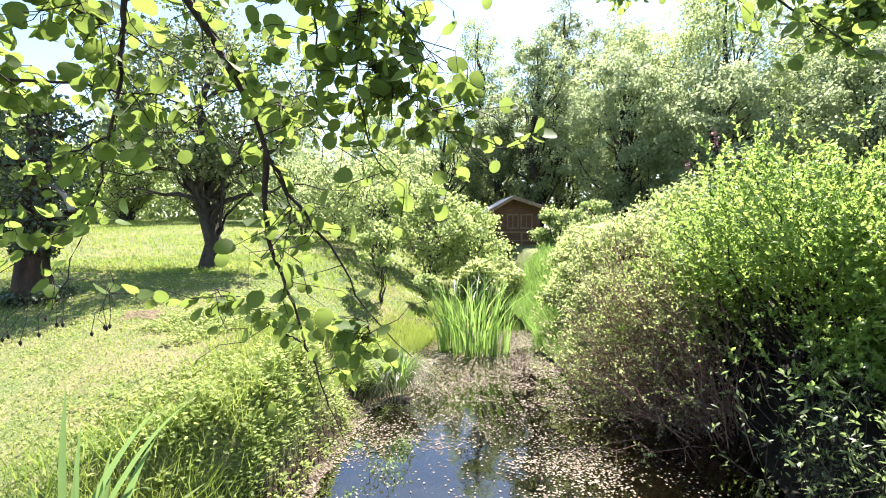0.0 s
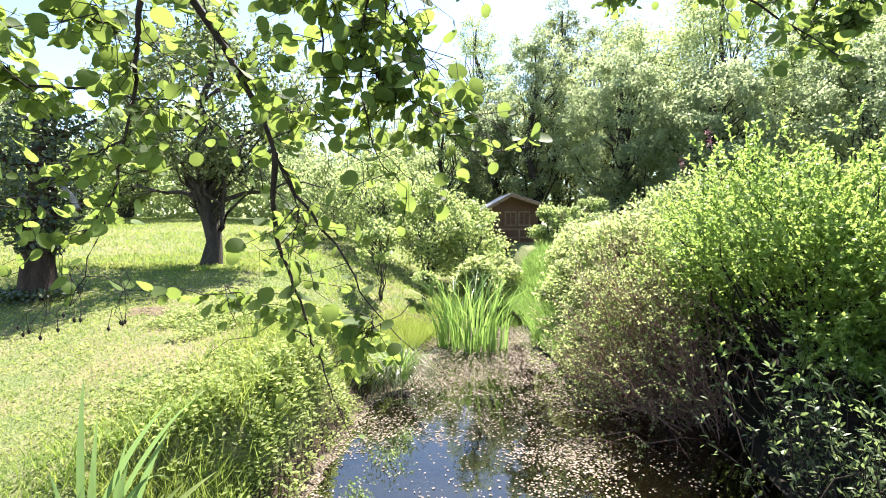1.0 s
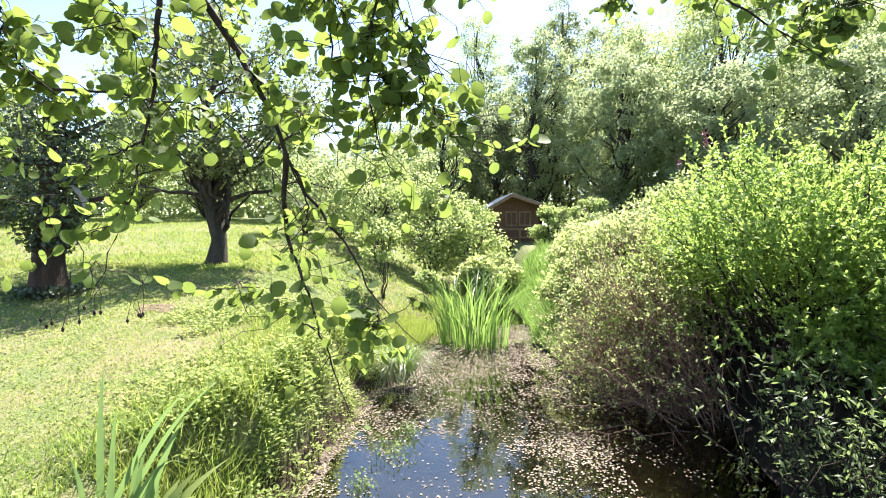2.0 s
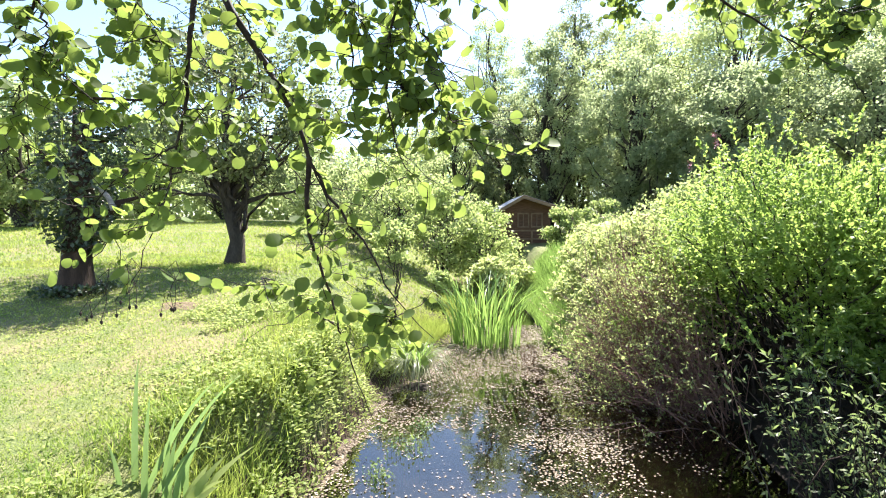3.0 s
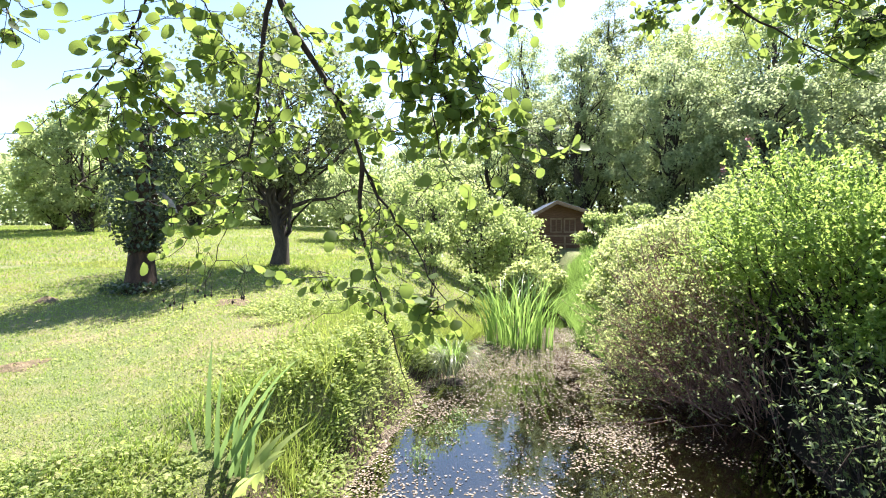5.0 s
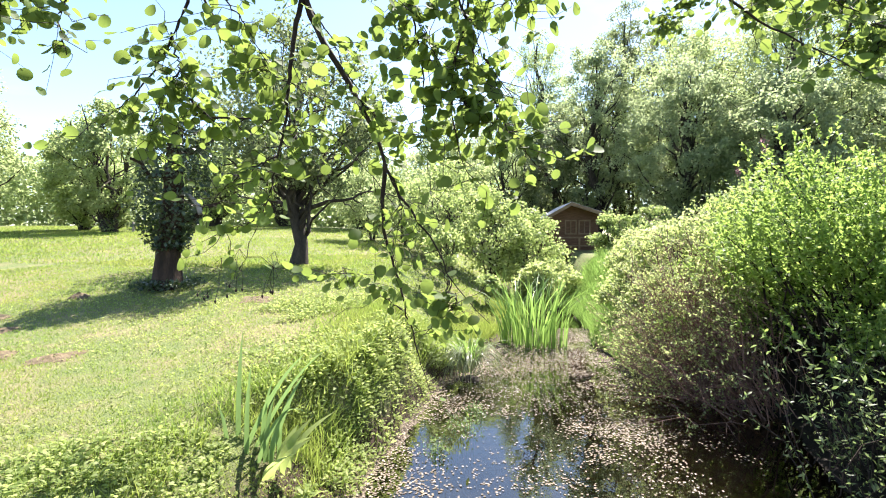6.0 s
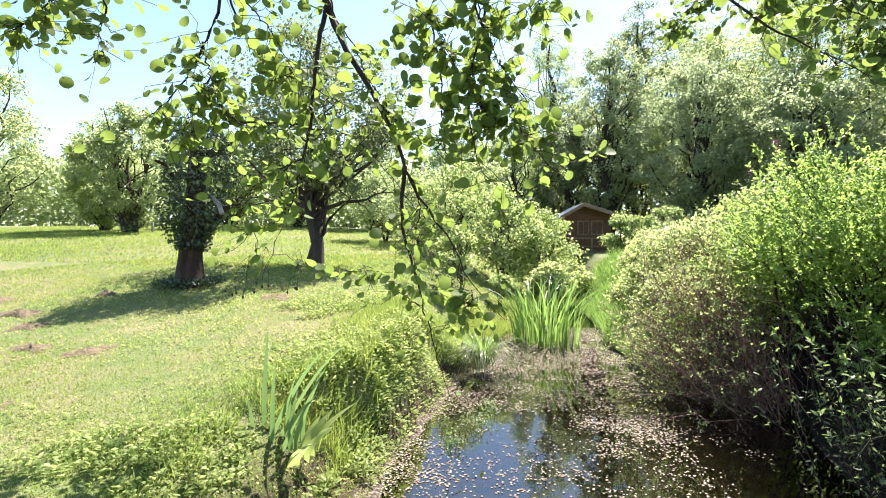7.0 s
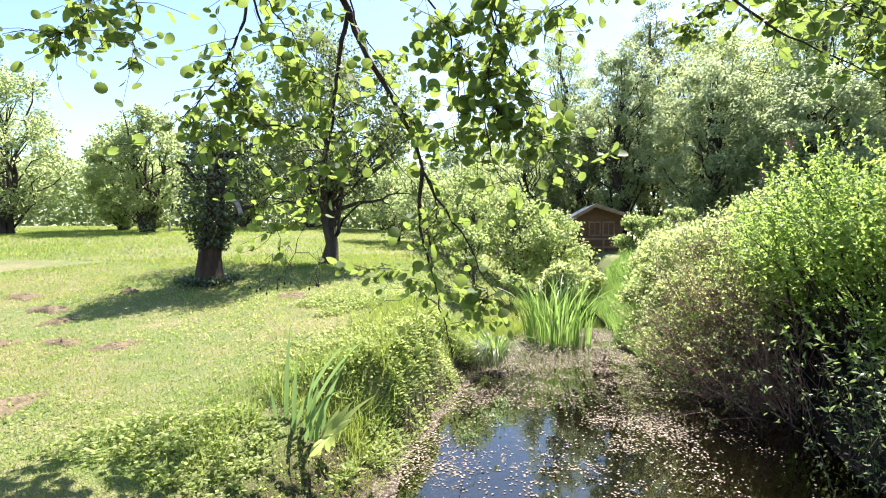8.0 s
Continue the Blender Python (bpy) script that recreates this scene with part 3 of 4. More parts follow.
# ---- overhanging alder ----
def alder():
    rng = np.random.RandomState(61)
    ob = thing("alder_tree", "alder tree whose leafy drooping branches hang over the stream", "tree", (-2.6, -1.6, 0.3))
    root = np.array([-2.6, -1.6, 0.2])
    fork = np.array([-2.2, -0.6, 4.6])
    g = Geo()
    g.tube(curve_through([root, (-2.62, -1.5, 1.6), (-2.45, -1.1, 3.2), fork], 12), np.linspace(0.2, 0.11, 12), 12)
    # drooping branches: control points and start radius
    lines = [
        ([fork, (-1.95, 1.6, 5.0), (-1.75, 3.0, 4.5), (-1.53, 3.66, 3.93), (-1.36, 3.69, 3.53), (-1.13, 3.73, 3.16), (-0.95, 3.76, 2.83), (-0.83, 3.80, 2.45), (-0.63, 3.88, 2.10), (-0.39, 3.97, 1.73), (-0.23, 4.05, 1.39), (0.10, 4.14, 1.02)], 0.036, 16),
        ([(-0.84, 3.80, 2.49), (-0.88, 3.93, 1.96), (-0.80, 4.16, 1.48), (-0.65, 4.53, 0.68), (-0.51, 4.90, 0.02)], 0.017, 2),
        ([(-1.53, 3.66, 3.93), (-1.65, 3.69, 3.40), (-1.70, 3.72, 2.99), (-1.77, 3.71, 2.56), (-1.91, 3.74, 2.14), (-2.20, 3.76, 1.46)], 0.018, 6),
        ([(-1.95, 1.6, 5.0), (-2.35, 3.0, 4.5), (-2.56, 3.67, 4.01), (-2.76, 3.70, 3.58), (-2.97, 3.74, 3.30), (-3.28, 3.73, 3.00), (-3.58, 3.78, 2.88)], 0.018, 12),
        ([(-2.75, 3.71, 3.66), (-2.69, 3.74, 3.34), (-2.60, 3.78, 3.05), (-2.33, 3.82, 2.83)], 0.008, 2),
        ([(-2.35, 3.0, 4.5), (-2.39, 3.66, 3.89), (-2.16, 3.75, 3.47), (-1.97, 3.79, 3.34), (-1.73, 3.83, 3.24), (-1.26, 3.87, 2.99)], 0.010, 8),
        ([(-2.48, 3.82, 2.93), (-2.01, 3.77, 2.90), (-1.71, 3.72, 2.83), (-1.45, 3.77, 2.81), (-1.16, 3.81, 2.62), (-0.78, 3.89, 2.14)], 0.008, 1),
        ([(-1.08, 3.72, 3.06), (-0.88, 3.77, 2.88), (-0.63, 3.81, 2.69)], 0.008, 3),
        ([(-1.75, 3.0, 4.5), (-1.1, 3.4, 4.25), (-0.63, 3.65, 3.80), (-0.51, 3.69, 3.40), (-0.48, 3.72, 2.99), (-0.49, 3.71, 2.69), (-0.62, 3.75, 2.61)], 0.010, 13),
        ([(-1.1, 2.4, 4.8), (-0.4, 3.2, 4.45), (-0.11, 3.65, 3.88), (-0.21, 3.68, 3.40), (-0.25, 3.73, 3.21), (-0.22, 3.71, 2.82), (-0.12, 3.75, 2.44), (0.06, 3.79, 2.27)], 0.013, 13),
        ([(-0.22, 3.72, 3.08), (-0.01, 3.71, 2.90), (0.38, 3.75, 2.66)], 0.007, 2),
        ([(-0.4, 3.2, 4.45), (-0.19, 3.65, 3.88), (-0.05, 3.68, 3.40), (0.14, 3.72, 2.99), (0.29, 3.70, 2.67), (0.72, 3.69, 2.49)], 0.009, 8),
        ([(-0.76, 4.29, 1.11), (-0.96, 4.20, 1.27), (-1.15, 4.16, 1.40), (-1.32, 4.11, 1.55)], 0.005, 4),
        ([(-0.22, 4.05, 1.32), (-0.24, 4.05, 1.18), (-0.53, 4.09, 0.91)], 0.004, 2),
        ([fork, (-1.95, 1.6, 5.0), (-1.1, 2.4, 4.8), (0.4, 3.1, 4.6), (1.65, 3.64, 4.06), (2.22, 3.75, 3.68), (2.87, 3.86, 3.40), (3.45, 3.97, 3.16)], 0.030, 19),
        ([(0.4, 3.1, 4.6), (0.97, 3.74, 4.24), (0.49, 3.68, 3.95), (0.15, 3.63, 3.78)], 0.009, 10),
        ([(1.65, 3.64, 4.06), (2.3, 3.7, 3.95), (2.9, 3.8, 3.8), (3.4, 3.9, 3.6)], 0.010, 4),
        ([fork, (-3.0, 1.4, 4.9), (-3.64, 3.20, 4.27), (-3.40, 3.32, 3.88), (-3.45, 3.31, 3.63), (-3.39, 3.31, 3.33)], 0.020, 16),
        ([(-3.64, 3.20, 4.27), (-3.92, 3.26, 3.82), (-4.17, 3.22, 3.62)], 0.008, 3),
        ([(-2.69, 3.74, 3.34), (-2.9, 3.76, 3.05), (-3.0, 3.78, 2.75), (-2.85, 3.8, 2.5)], 0.006, 2),
        ([(-1.77, 3.71, 2.56), (-2.05, 3.76, 2.45), (-2.35, 3.8, 2.25), (-2.55, 3.8, 2.0)], 0.006, 2),
        ([(-1.91, 3.74, 2.14), (-2.1, 3.76, 1.95), (-2.4, 3.78, 1.85)], 0.005, 2),
        ([(-1.75, 3.0, 4.5), (-1.55, 3.45, 4.2), (-1.38, 3.5, 3.72), (-1.2, 3.56, 3.4), (-1.1, 3.57, 3.0)], 0.010, 6),
        ([(-0.63, 3.65, 3.80), (-0.55, 3.55, 3.72), (-0.35, 3.6, 3.3)], 0.007, 2),
        ([(-0.4, 3.2, 4.45), (-0.15, 3.5, 4.1), (-0.15, 3.55, 3.75), (0.02, 3.6, 3.36), (0.27, 3.62, 3.0)], 0.009, 6),
        ([(-2.35, 3.0, 4.5), (-2.2, 3.35, 3.95), (-1.95, 3.45, 3.6), (-1.77, 3.5, 3.24)], 0.008, 6),
        ([(-0.83, 3.80, 2.45), (-0.70, 3.82, 2.1), (-0.78, 3.85, 1.75), (-0.72, 3.86, 1.5)], 0.005, 2),
    ]

    def hang(p):
        """Draws the drooping part in towards the path: a share of the way grows with the distance from the fork."""
        w = smooth01((p[:, 1:2] - 0.5) / 2.6)
        near = np.array([0.08, -0.08, 1.92]) + (p - np.array([0.08, -0.08, 1.92])) * 0.78
        return p * (1 - w) + near * w

    pos, axs = [], []
    for k, (ctrl, r0, first) in enumerate(lines):
        line = hang(curve_through(ctrl, 34))
        line[3:-1] += rng.normal(size=(30, 3)) * 0.006
        g.tube(line, 0.0026 + (r0 * 1.05 - 0.0026) * (1 - np.linspace(0, 1, 34)) ** 1.35, 7)
        # side shoots carry the leaves
        for i in np.repeat(np.arange(first, 34), 2 if k != 1 else 1):
            here = float(np.interp(line[i, 2], [1.7, 2.3, 2.6, 3.05], [0.14, 0.23, 0.33, 0.50])) * (1.6 if k in (9, 10, 11, 24) else 1.0)
            if rng.rand() < (here if k != 1 else 0.10):
                d = unit(rng.normal(size=3) * np.array([1, 0.7, 0.6]) + np.array([0, 0, -0.15]))
                length = rng.uniform(0.10, 0.44)
                tip = line[i] + d * length + np.array([0, 0, -0.05])
                sh = bend(line[i], tip, rng, 0.12, 4)
                g.tube(sh, np.linspace(0.003, 0.0014, 4), 4)
                for u in np.linspace(0.25, 1, rng.randint(2, 6)):
                    pos.append(line[i] * (1 - u) + tip * u)
                    axs.append(d * 0.7)
            if rng.rand() < 0.12 and k != 1:
                pos.append(line[i])
                axs.append(rng.normal(size=3))
    pos, axs = np.array(pos), np.array(axs)
    n = len(pos)
    part("trunk", g.mesh("trunk", M_TWIG), ob, "dark grey-brown trunk and drooping branches")
    size = rng.uniform(0.042, 0.106, n)
    nrm = rng.normal(size=(n, 3)) * 0.6 + np.array([0, -0.4, 0.7])
    # the leaves of one stretch hang as single leaves, the rest of the crown is one mass
    alone = np.zeros(n, bool)
    alone[np.flatnonzero((pos[:, 0] > -1.7) & (pos[:, 0] < 0.3) & (pos[:, 1] > 2.4))[:300]] = True
    one = mesh_from("leaf", LEAF_ROUND[0], LEAF_ROUND[1], M_ALDER_ONE)
    for p, a, m, s in zip(pos[alone], axs[alone], nrm[alone], size[alone]):
        ax_ = unit(rng.normal(size=3) * 0.6 + a - UP * 0.5)
        side = unit(np.cross(m + rng.normal(size=3) * 0.8, ax_))
        up_ = np.cross(ax_, side)
        leaf = part("leaf", one, ob)
        leaf.matrix_basis = Matrix([[float(ax_[k] * s), float(side[k] * s), float(up_[k] * s), float(p[k])] for k in range(3)] + [[0, 0, 0, 1]])
    rest = ~alone
    part("crown", leaf_mesh("crown", rng, pos[rest], size[rest], M_ALDER, LEAF_ROUND, axis=axs[rest], normal=nrm[rest], droop=0.5, spread=0.6), ob, "round green alder leaves lit from behind", "stuff")
    # little cones on threads below the lowest shoots
    for cx, cy, cz in [(-2.25, 3.78, 1.50), (-1.92, 3.78, 1.48), (-2.4, 3.75, 1.42)]:
        tip = hang(np.array([[cx, cy, cz]]))[0]
        for _ in range(4):
            g = Geo()
            e = tip + rng.normal(size=3) * np.array([0.07, 0.05, 0.03]) + np.array([0, 0, -0.10])
            stalk = bend(tip + np.array([0.06, 0, 0.18]), e, rng, 0.08, 5)
            g.tube(np.vstack([stalk, [e - UP * 0.008, e - UP * 0.018, e - UP * 0.028]]), [0.0015, 0.0015, 0.0015, 0.0015, 0.002, 0.008, 0.007, 0.001], 6)
            part("cone", g.mesh("cone", M_TWIG), ob, "small dark woody alder cone")


alder()


def bank_tree():
    """A tree beside the large bush, of which one drooping leafy branch hangs into view."""
    rng = np.random.RandomState(66)
    x, y = 5.4, 2.0
    z = float(ground_z(x, y)) - 0.05
    ob = thing("bank_tree", "tree with a drooping leafy branch high above the bush", "tree", (x, y, z))
    g = Geo()
    fork = (x - 0.2, y + 0.4, 4.9)
    g.tube(curve_through([(x, y, z), (x - 0.05, y + 0.1, z + 1.6), (x - 0.1, y + 0.2, z + 3.2), fork], 12), np.linspace(0.16, 0.08, 12), 12)
    pos, ax = [], []
    for ctrl, count in [([fork, (3.85, 3.4, 4.3), (3.05, 3.6, 3.9), (2.55, 3.65, 3.6)], 130), ([fork, (3.75, 3.7, 4.35), (2.6, 3.8, 4.1), (1.75, 3.8, 3.85), (1.5, 3.8, 3.6)], 130),
                        ([(3.85, 3.4, 4.3), (3.45, 3.45, 3.85), (3.1, 3.5, 3.48), (2.95, 3.5, 3.26)], 110), ([(3.05, 3.6, 3.9), (2.9, 3.6, 3.6), (2.8, 3.6, 3.33)], 60), ([(2.6, 3.8, 4.1), (2.3, 3.75, 3.85), (2.15, 3.75, 3.65)], 60)]:
        line = curve_through(ctrl, 30)
        g.tube(line, np.linspace(0.018, 0.003, 30), 6)
        for _ in range(count):
            i = rng.randint(8 if len(ctrl) > 3 else 2, 30)
            d = unit(rng.normal(size=3) * np.array([1, 0.8, 0.6]) + np.array([0, 0, -0.3]))
            tip = line[i] + d * rng.uniform(0.06, 0.3)
            g.tube(bend(line[i], tip, rng, 0.1, 4), np.linspace(0.0026, 0.001, 4), 4)
            for u in np.linspace(0.3, 1, rng.randint(2, 6)):
                pos.append(line[i] * (1 - u) + tip * u)
                ax.append(d * 0.6)
    part("trunk", g.mesh("trunk", M_TWIG), ob, "dark trunk and thin drooping twigs")
    part("crown", leaf_mesh("crown", rng, np.array(pos), rng.uniform(0.035, 0.07, len(pos)), M_ALDER, LEAF_ROUND, axis=np.array(ax), droop=0.5, spread=0.6), ob, "round green leaves", "stuff")


bank_tree()


# ---- stream-side plants ----
def blade_mesh(name, rng, base, direction, height, width, lean, mat, segs=7, curl=1.0, fold=0.12, twist=None, droop=0.0):
    """One strap leaf, bending over in its direction."""
    t = np.linspace(0, 1, segs)
    out = lean * height * t ** (1.6 + curl)
    up = height * (t - 0.35 * lean * t ** 3 * curl - droop * t ** 2)
    if droop:
        out = lean * height * t
    d = np.array([math.cos(direction), math.sin(direction), 0])
    tw = rng.normal() * 0.6 if twist is None else twist
    s = np.array([-d[1], d[0], 0]) * math.cos(tw) + d * math.sin(tw)
    mid = np.asarray(base) + d * out[:, None] + UP * up[:, None]
    w = width * np.clip(1.15 - t ** 2.4 * 1.1, 0.04, 1)
    v = np.concatenate([mid - s * w[:, None] / 2, mid + d * (fold * w)[:, None], mid + s * w[:, None] / 2])
    q = []
    for i in range(segs - 1):
        q += [(i, segs + i, segs + i + 1, i + 1), (segs + i, 2 * segs + i, 2 * segs + i + 1, segs + i + 1)]
    return mesh_from(name, v, q, mat)


def iris_clump():
    rng = np.random.RandomState(71)
    cx, cy = 0.98, 8.05
    ob = thing("iris_clump", "tall clump of bright green iris leaves in the shallow water", "water plant", (cx, cy, 0))
    for k in range(150):
        a = rng.uniform(0, 6.283)
        r = 0.60 * math.sqrt(rng.rand())
        b = (cx + math.cos(a) * r, cy + math.sin(a) * r * 0.7, -0.08)
        part("leaf", blade_mesh("leaf", rng, b, a + rng.normal() * 0.7, rng.uniform(0.8, 1.62), rng.uniform(0.020, 0.036), rng.uniform(0.06, 0.62), M_BLADE), ob)


def sedge():
    rng = np.random.RandomState(72)
    cx, cy = -0.10, 5.92
    ob = thing("sedge_tussock", "drooping pale sedge tussock with a dark base at the water's edge", "grass tussock", (cx, cy, 0))
    a = np.linspace(0, 6.283, 20, endpoint=False)[None]
    t = np.linspace(0, 1, 8)[:, None]
    rr = 0.16 * np.cos(t * 1.45) * (1 + 0.12 * np.sin(5 * a) + 0.08 * rng.normal(size=(8, 20)))
    v = np.stack([cx + rr * np.cos(a), cy + rr * np.sin(a), 0.07 * np.sin(t * 1.5) + 0 * a - 0.03], -1).reshape(-1, 3)
    q = [(i * 20 + j, i * 20 + (j + 1) % 20, (i + 1) * 20 + (j + 1) % 20, (i + 1) * 20 + j) for i in range(7) for j in range(20)]
    part("root_stool", mesh_from("root_stool", v, q, M_TWIG), ob, "dark matted root stool")
    for k in range(210):
        a = rng.uniform(0, 6.283)
        r = 0.13 * math.sqrt(rng.rand())
        b = (cx + math.cos(a) * r, cy + math.sin(a) * r, 0.08 + rng.rand() * 0.16)
        part("leaf", blade_mesh("leaf", rng, b, a + rng.normal() * 0.4, rng.uniform(0.75, 1.2), rng.uniform(0.008, 0.013), rng.uniform(0.26, 0.60), M_SEDGE, 9, 0.0, droop=rng.uniform(0.85, 1.28)), ob)
    for k in range(85):
        a = rng.uniform(0, 6.283)
        r = 0.14 * math.sqrt(rng.rand())
        b = (cx + math.cos(a) * r, cy + math.sin(a) * r, 0.22)
        part("leaf", blade_mesh("leaf", rng, b, a, rng.uniform(0.28, 0.52), rng.uniform(0.007, 0.011), rng.uniform(0.3, 1.0), M_BLADE, 7, 0.6), ob, "upright fresh green leaf")


def reeds():
    rng = np.random.RandomState(73)
    cx, cy = -1.56, 2.85
    z = float(ground_z(cx, cy)) - 0.02
    ob = thing("reed_clump", "sparse clump of tall blue-green reed blades on the bank", "water plant", (cx, cy, z))
    # stiff upright blades: offset, direction, height, width, lean
    for dx, dy, a, h, w, l in [(-0.15, 0.1, 0.4, 0.90, 0.036, 0.04), (-0.10, 0.12, 0.2, 0.68, 0.030, 0.06), (-0.05, 0.02, 0.3, 0.48, 0.034, 0.05), (0.05, 0.06, 0.3, 0.42, 0.036, 0.08),
                               (0.09, 0.02, 0.5, 0.46, 0.040, 0.12), (-0.20, 0.04, 2.9, 0.42, 0.030, 0.2), (0.14, 0.0, 0.2, 0.44, 0.034, 0.3), (0.02, 0.12, 0.1, 0.58, 0.028, 0.14), (0.16, 0.08, 0.4, 0.36, 0.03, 0.1)]:
        part("leaf", blade_mesh("leaf", rng, (cx + dx, cy + dy, z), a, h, w, l, M_REED, 10, 0.9, twist=rng.uniform(0.9, 1.6)), ob)
    # long pale blades that arch over
    for dx, dy, h, w, l, dr in [(-0.10, 0.05, 1.16, 0.036, 0.40, 0.34), (-0.05, 0.1, 1.22, 0.030, 0.45, 0.36), (0.10, 0.05, 0.86, 0.040, 0.28, 0.30), (0.04, 0.0, 0.95, 0.034, 0.34, 0.62)]:
        part("leaf", blade_mesh("leaf", rng, (cx + dx, cy + dy, z), 0.1, h, w, l, M_REED, 14, 0.0, twist=1.2, droop=dr), ob, "long pale arching blade")
    for k in range(6):
        a = rng.uniform(-0.9, 1.6)
        b = (cx + 0.20 + rng.normal() * 0.04, cy - 0.05 + rng.normal() * 0.05, z)
        part("dock_leaf", blade_mesh("dock_leaf", rng, b, a, rng.uniform(0.24, 0.36), rng.uniform(0.07, 0.10), rng.uniform(0.7, 1.1), M_WEED, 8, 0.3, 0.05), ob, "broad pale dock leaf")


iris_clump()
sedge()
reeds()


def willow_bush():
    """The large bush on the right bank: stems, then sprays of narrow leaves on an uneven shell."""
    rng = np.random.RandomState(81)
    cx, cy, cz = 4.15, 5.0, 0.3
    ob = thing("willow_bush", "large dense bush with bright green leaves over the water", "bush", (cx, cy, cz))
    g = Geo()
    tips = []
    # second lobe stays out of view, added to shade the low bush
    lobes = [(cx, cy, 1.75, 1.9, 1.66, 1900), (cx + 0.55, cy - 1.75, 1.45, 1.3, 1.35, 500)]
    for lx, ly, sx, sy, sz, count in lobes:
        for k in range(count):
            a = rng.uniform(0, 6.283)
            e = rng.uniform(-0.12, 1.0)
            d = np.array([math.cos(a) * math.sqrt(1 - e * e), math.sin(a) * math.sqrt(1 - e * e), e])
            lump = 1 + 0.13 * math.sin(4 * a + 1.0) + 0.10 * math.sin(7 * a + 5 * e) + rng.normal() * 0.05
            if rng.rand() < 0.45:
                lump *= rng.uniform(0.55, 0.95)
            p = np.array([lx, ly, cz + 0.55]) + d * np.array([sx, sy, sz]) * lump
            flat = math.sqrt(1 - e * e) + 1e-6
            hollow = d[0] / flat < -0.72 and d[1] < 0.15
            if e < 0.5 and rng.rand() > (0.03 if hollow else 0.8):
                continue
            tips.append((p, d))
            if k % 12 == 0:
                s = np.array([lx + rng.normal() * 0.25, ly + rng.normal() * 0.25, cz - 0.15])
                g.tube(bend(s, p, rng, 0.05, 7, -0.06), np.linspace(0.022, 0.004, 7), 5)
    pos, ax = [], []
    for p, d in tips:
        for _ in range(4):
            q = unit(d + rng.normal(size=3) * 0.55 + np.array([0, 0, 0.25]))
            length = rng.uniform(0.12, 0.32)
            s0 = p - d * rng.uniform(0.0, 0.35) + rng.normal(size=3) * 0.12
            if rng.rand() < 0.1:
                g.tube([s0 - q * 0.1, s0 + q * length * 0.5, s0 + q * length], [0.004, 0.003, 0.0015], 4)
            for u in np.linspace(0, 1, 19):
                pos.append(s0 + q * length * u)
                ax.append(q * 0.8)
    pos, ax = np.array(pos), np.array(ax)
    n = len(pos)
    part("stem", g.mesh("stem", M_TWIG), ob, "thin dark stems")
    part("foliage", leaf_mesh("foliage", rng, pos, rng.uniform(0.028, 0.06, n), M_BUSH, LEAF_OVATE, axis=ax, normal=UP * 1.3, spread=0.6), ob, "bright narrow green leaves")
    # flowering tips
    m = solid_mat("pink_flower", [(0.3, (0.35, 0.12, 0.18)), (0.7, (0.6, 0.3, 0.35))], 30, 0.6, 0.3)
    for fx, fy, fz in [(3.62, 6.1, 3.08), (3.5, 6.45, 2.76), (3.66, 6.12, 2.98)]:
        q = np.array([fx, fy, fz]) + rng.normal(size=(45, 3)) * np.array([0.018, 0.018, 0.035])
        part("flower", leaf_mesh("flower", rng, q, 0.022, m), ob, "small dusty pink flower spike", "stuff")
    g = Geo()
    for fx, fy, fz in [(3.62, 6.1, 3.08), (3.5, 6.45, 2.76), (3.66, 6.12, 2.98)]:
        g.tube(bend((fx + 0.1, fy - 0.2, fz - 0.7), (fx, fy, fz), rng, 0.03, 5), np.linspace(0.005, 0.002, 5), 4)
    part("flower_stalk", g.mesh("flower_stalk", M_TWIG_TAN), ob)


def twig_bush():
    """The airy brown bush that leans over the water from the right bank."""
    rng = np.random.RandomState(82)
    cx, cy, cz = 3.05, 5.25, -0.12
    ob = thing("twiggy_bush", "airy bush of thin brown twigs and tiny leaves leaning over water", "bush", (cx, cy, cz))
    g = Geo()
    pos, ax = [], []
    for k in range(330):
        a = rng.uniform(1.9, 3.9) if rng.rand() < 0.85 else rng.uniform(0.6, 2.4)
        e = rng.uniform(0.10, 1.25)
        length = rng.uniform(0.9, 1.6) * (0.85 + 0.32 * math.sin(e))
        d = np.array([math.cos(a) * math.cos(e), math.sin(a) * math.cos(e) * 0.9 + 0.15, math.sin(e)])
        s = np.array([cx + rng.normal() * 0.22, cy + rng.normal() * 0.3, cz - 0.1])
        p = s + d * length * np.array([1.0, 1.0, 1.35])
        line = bend(s, p, rng, 0.035, 8, -0.08)
        g.tube(line, np.linspace(0.008, 0.002, 8), 4)
        for i in range(2, 8):
            for _ in range(3):
                q = unit(d + rng.normal(size=3) * 0.7)
                tip = line[i] + q * rng.uniform(0.08, 0.3)
                g.tube([line[i], (line[i] + tip) / 2 + rng.normal(size=3) * 0.008, tip], [0.0028, 0.002, 0.001], 3)
                for u in rng.uniform(0.2, 1, 6 if i > 4 else 1):
                    pos.append(line[i] * (1 - u) + tip * u)
                    ax.append(q)
    pos, ax = np.array(pos), np.array(ax)
    n = len(pos)
    part("twig", g.mesh("twig", M_TWIG_TAN), ob, "fine tan twigs", "stuff")
    part("foliage", leaf_mesh("foliage", rng, pos, rng.uniform(0.017, 0.036, n), M_TWIGLEAF, LEAF_FAR, axis=ax * 0.6), ob, "tiny grey-green leaves")


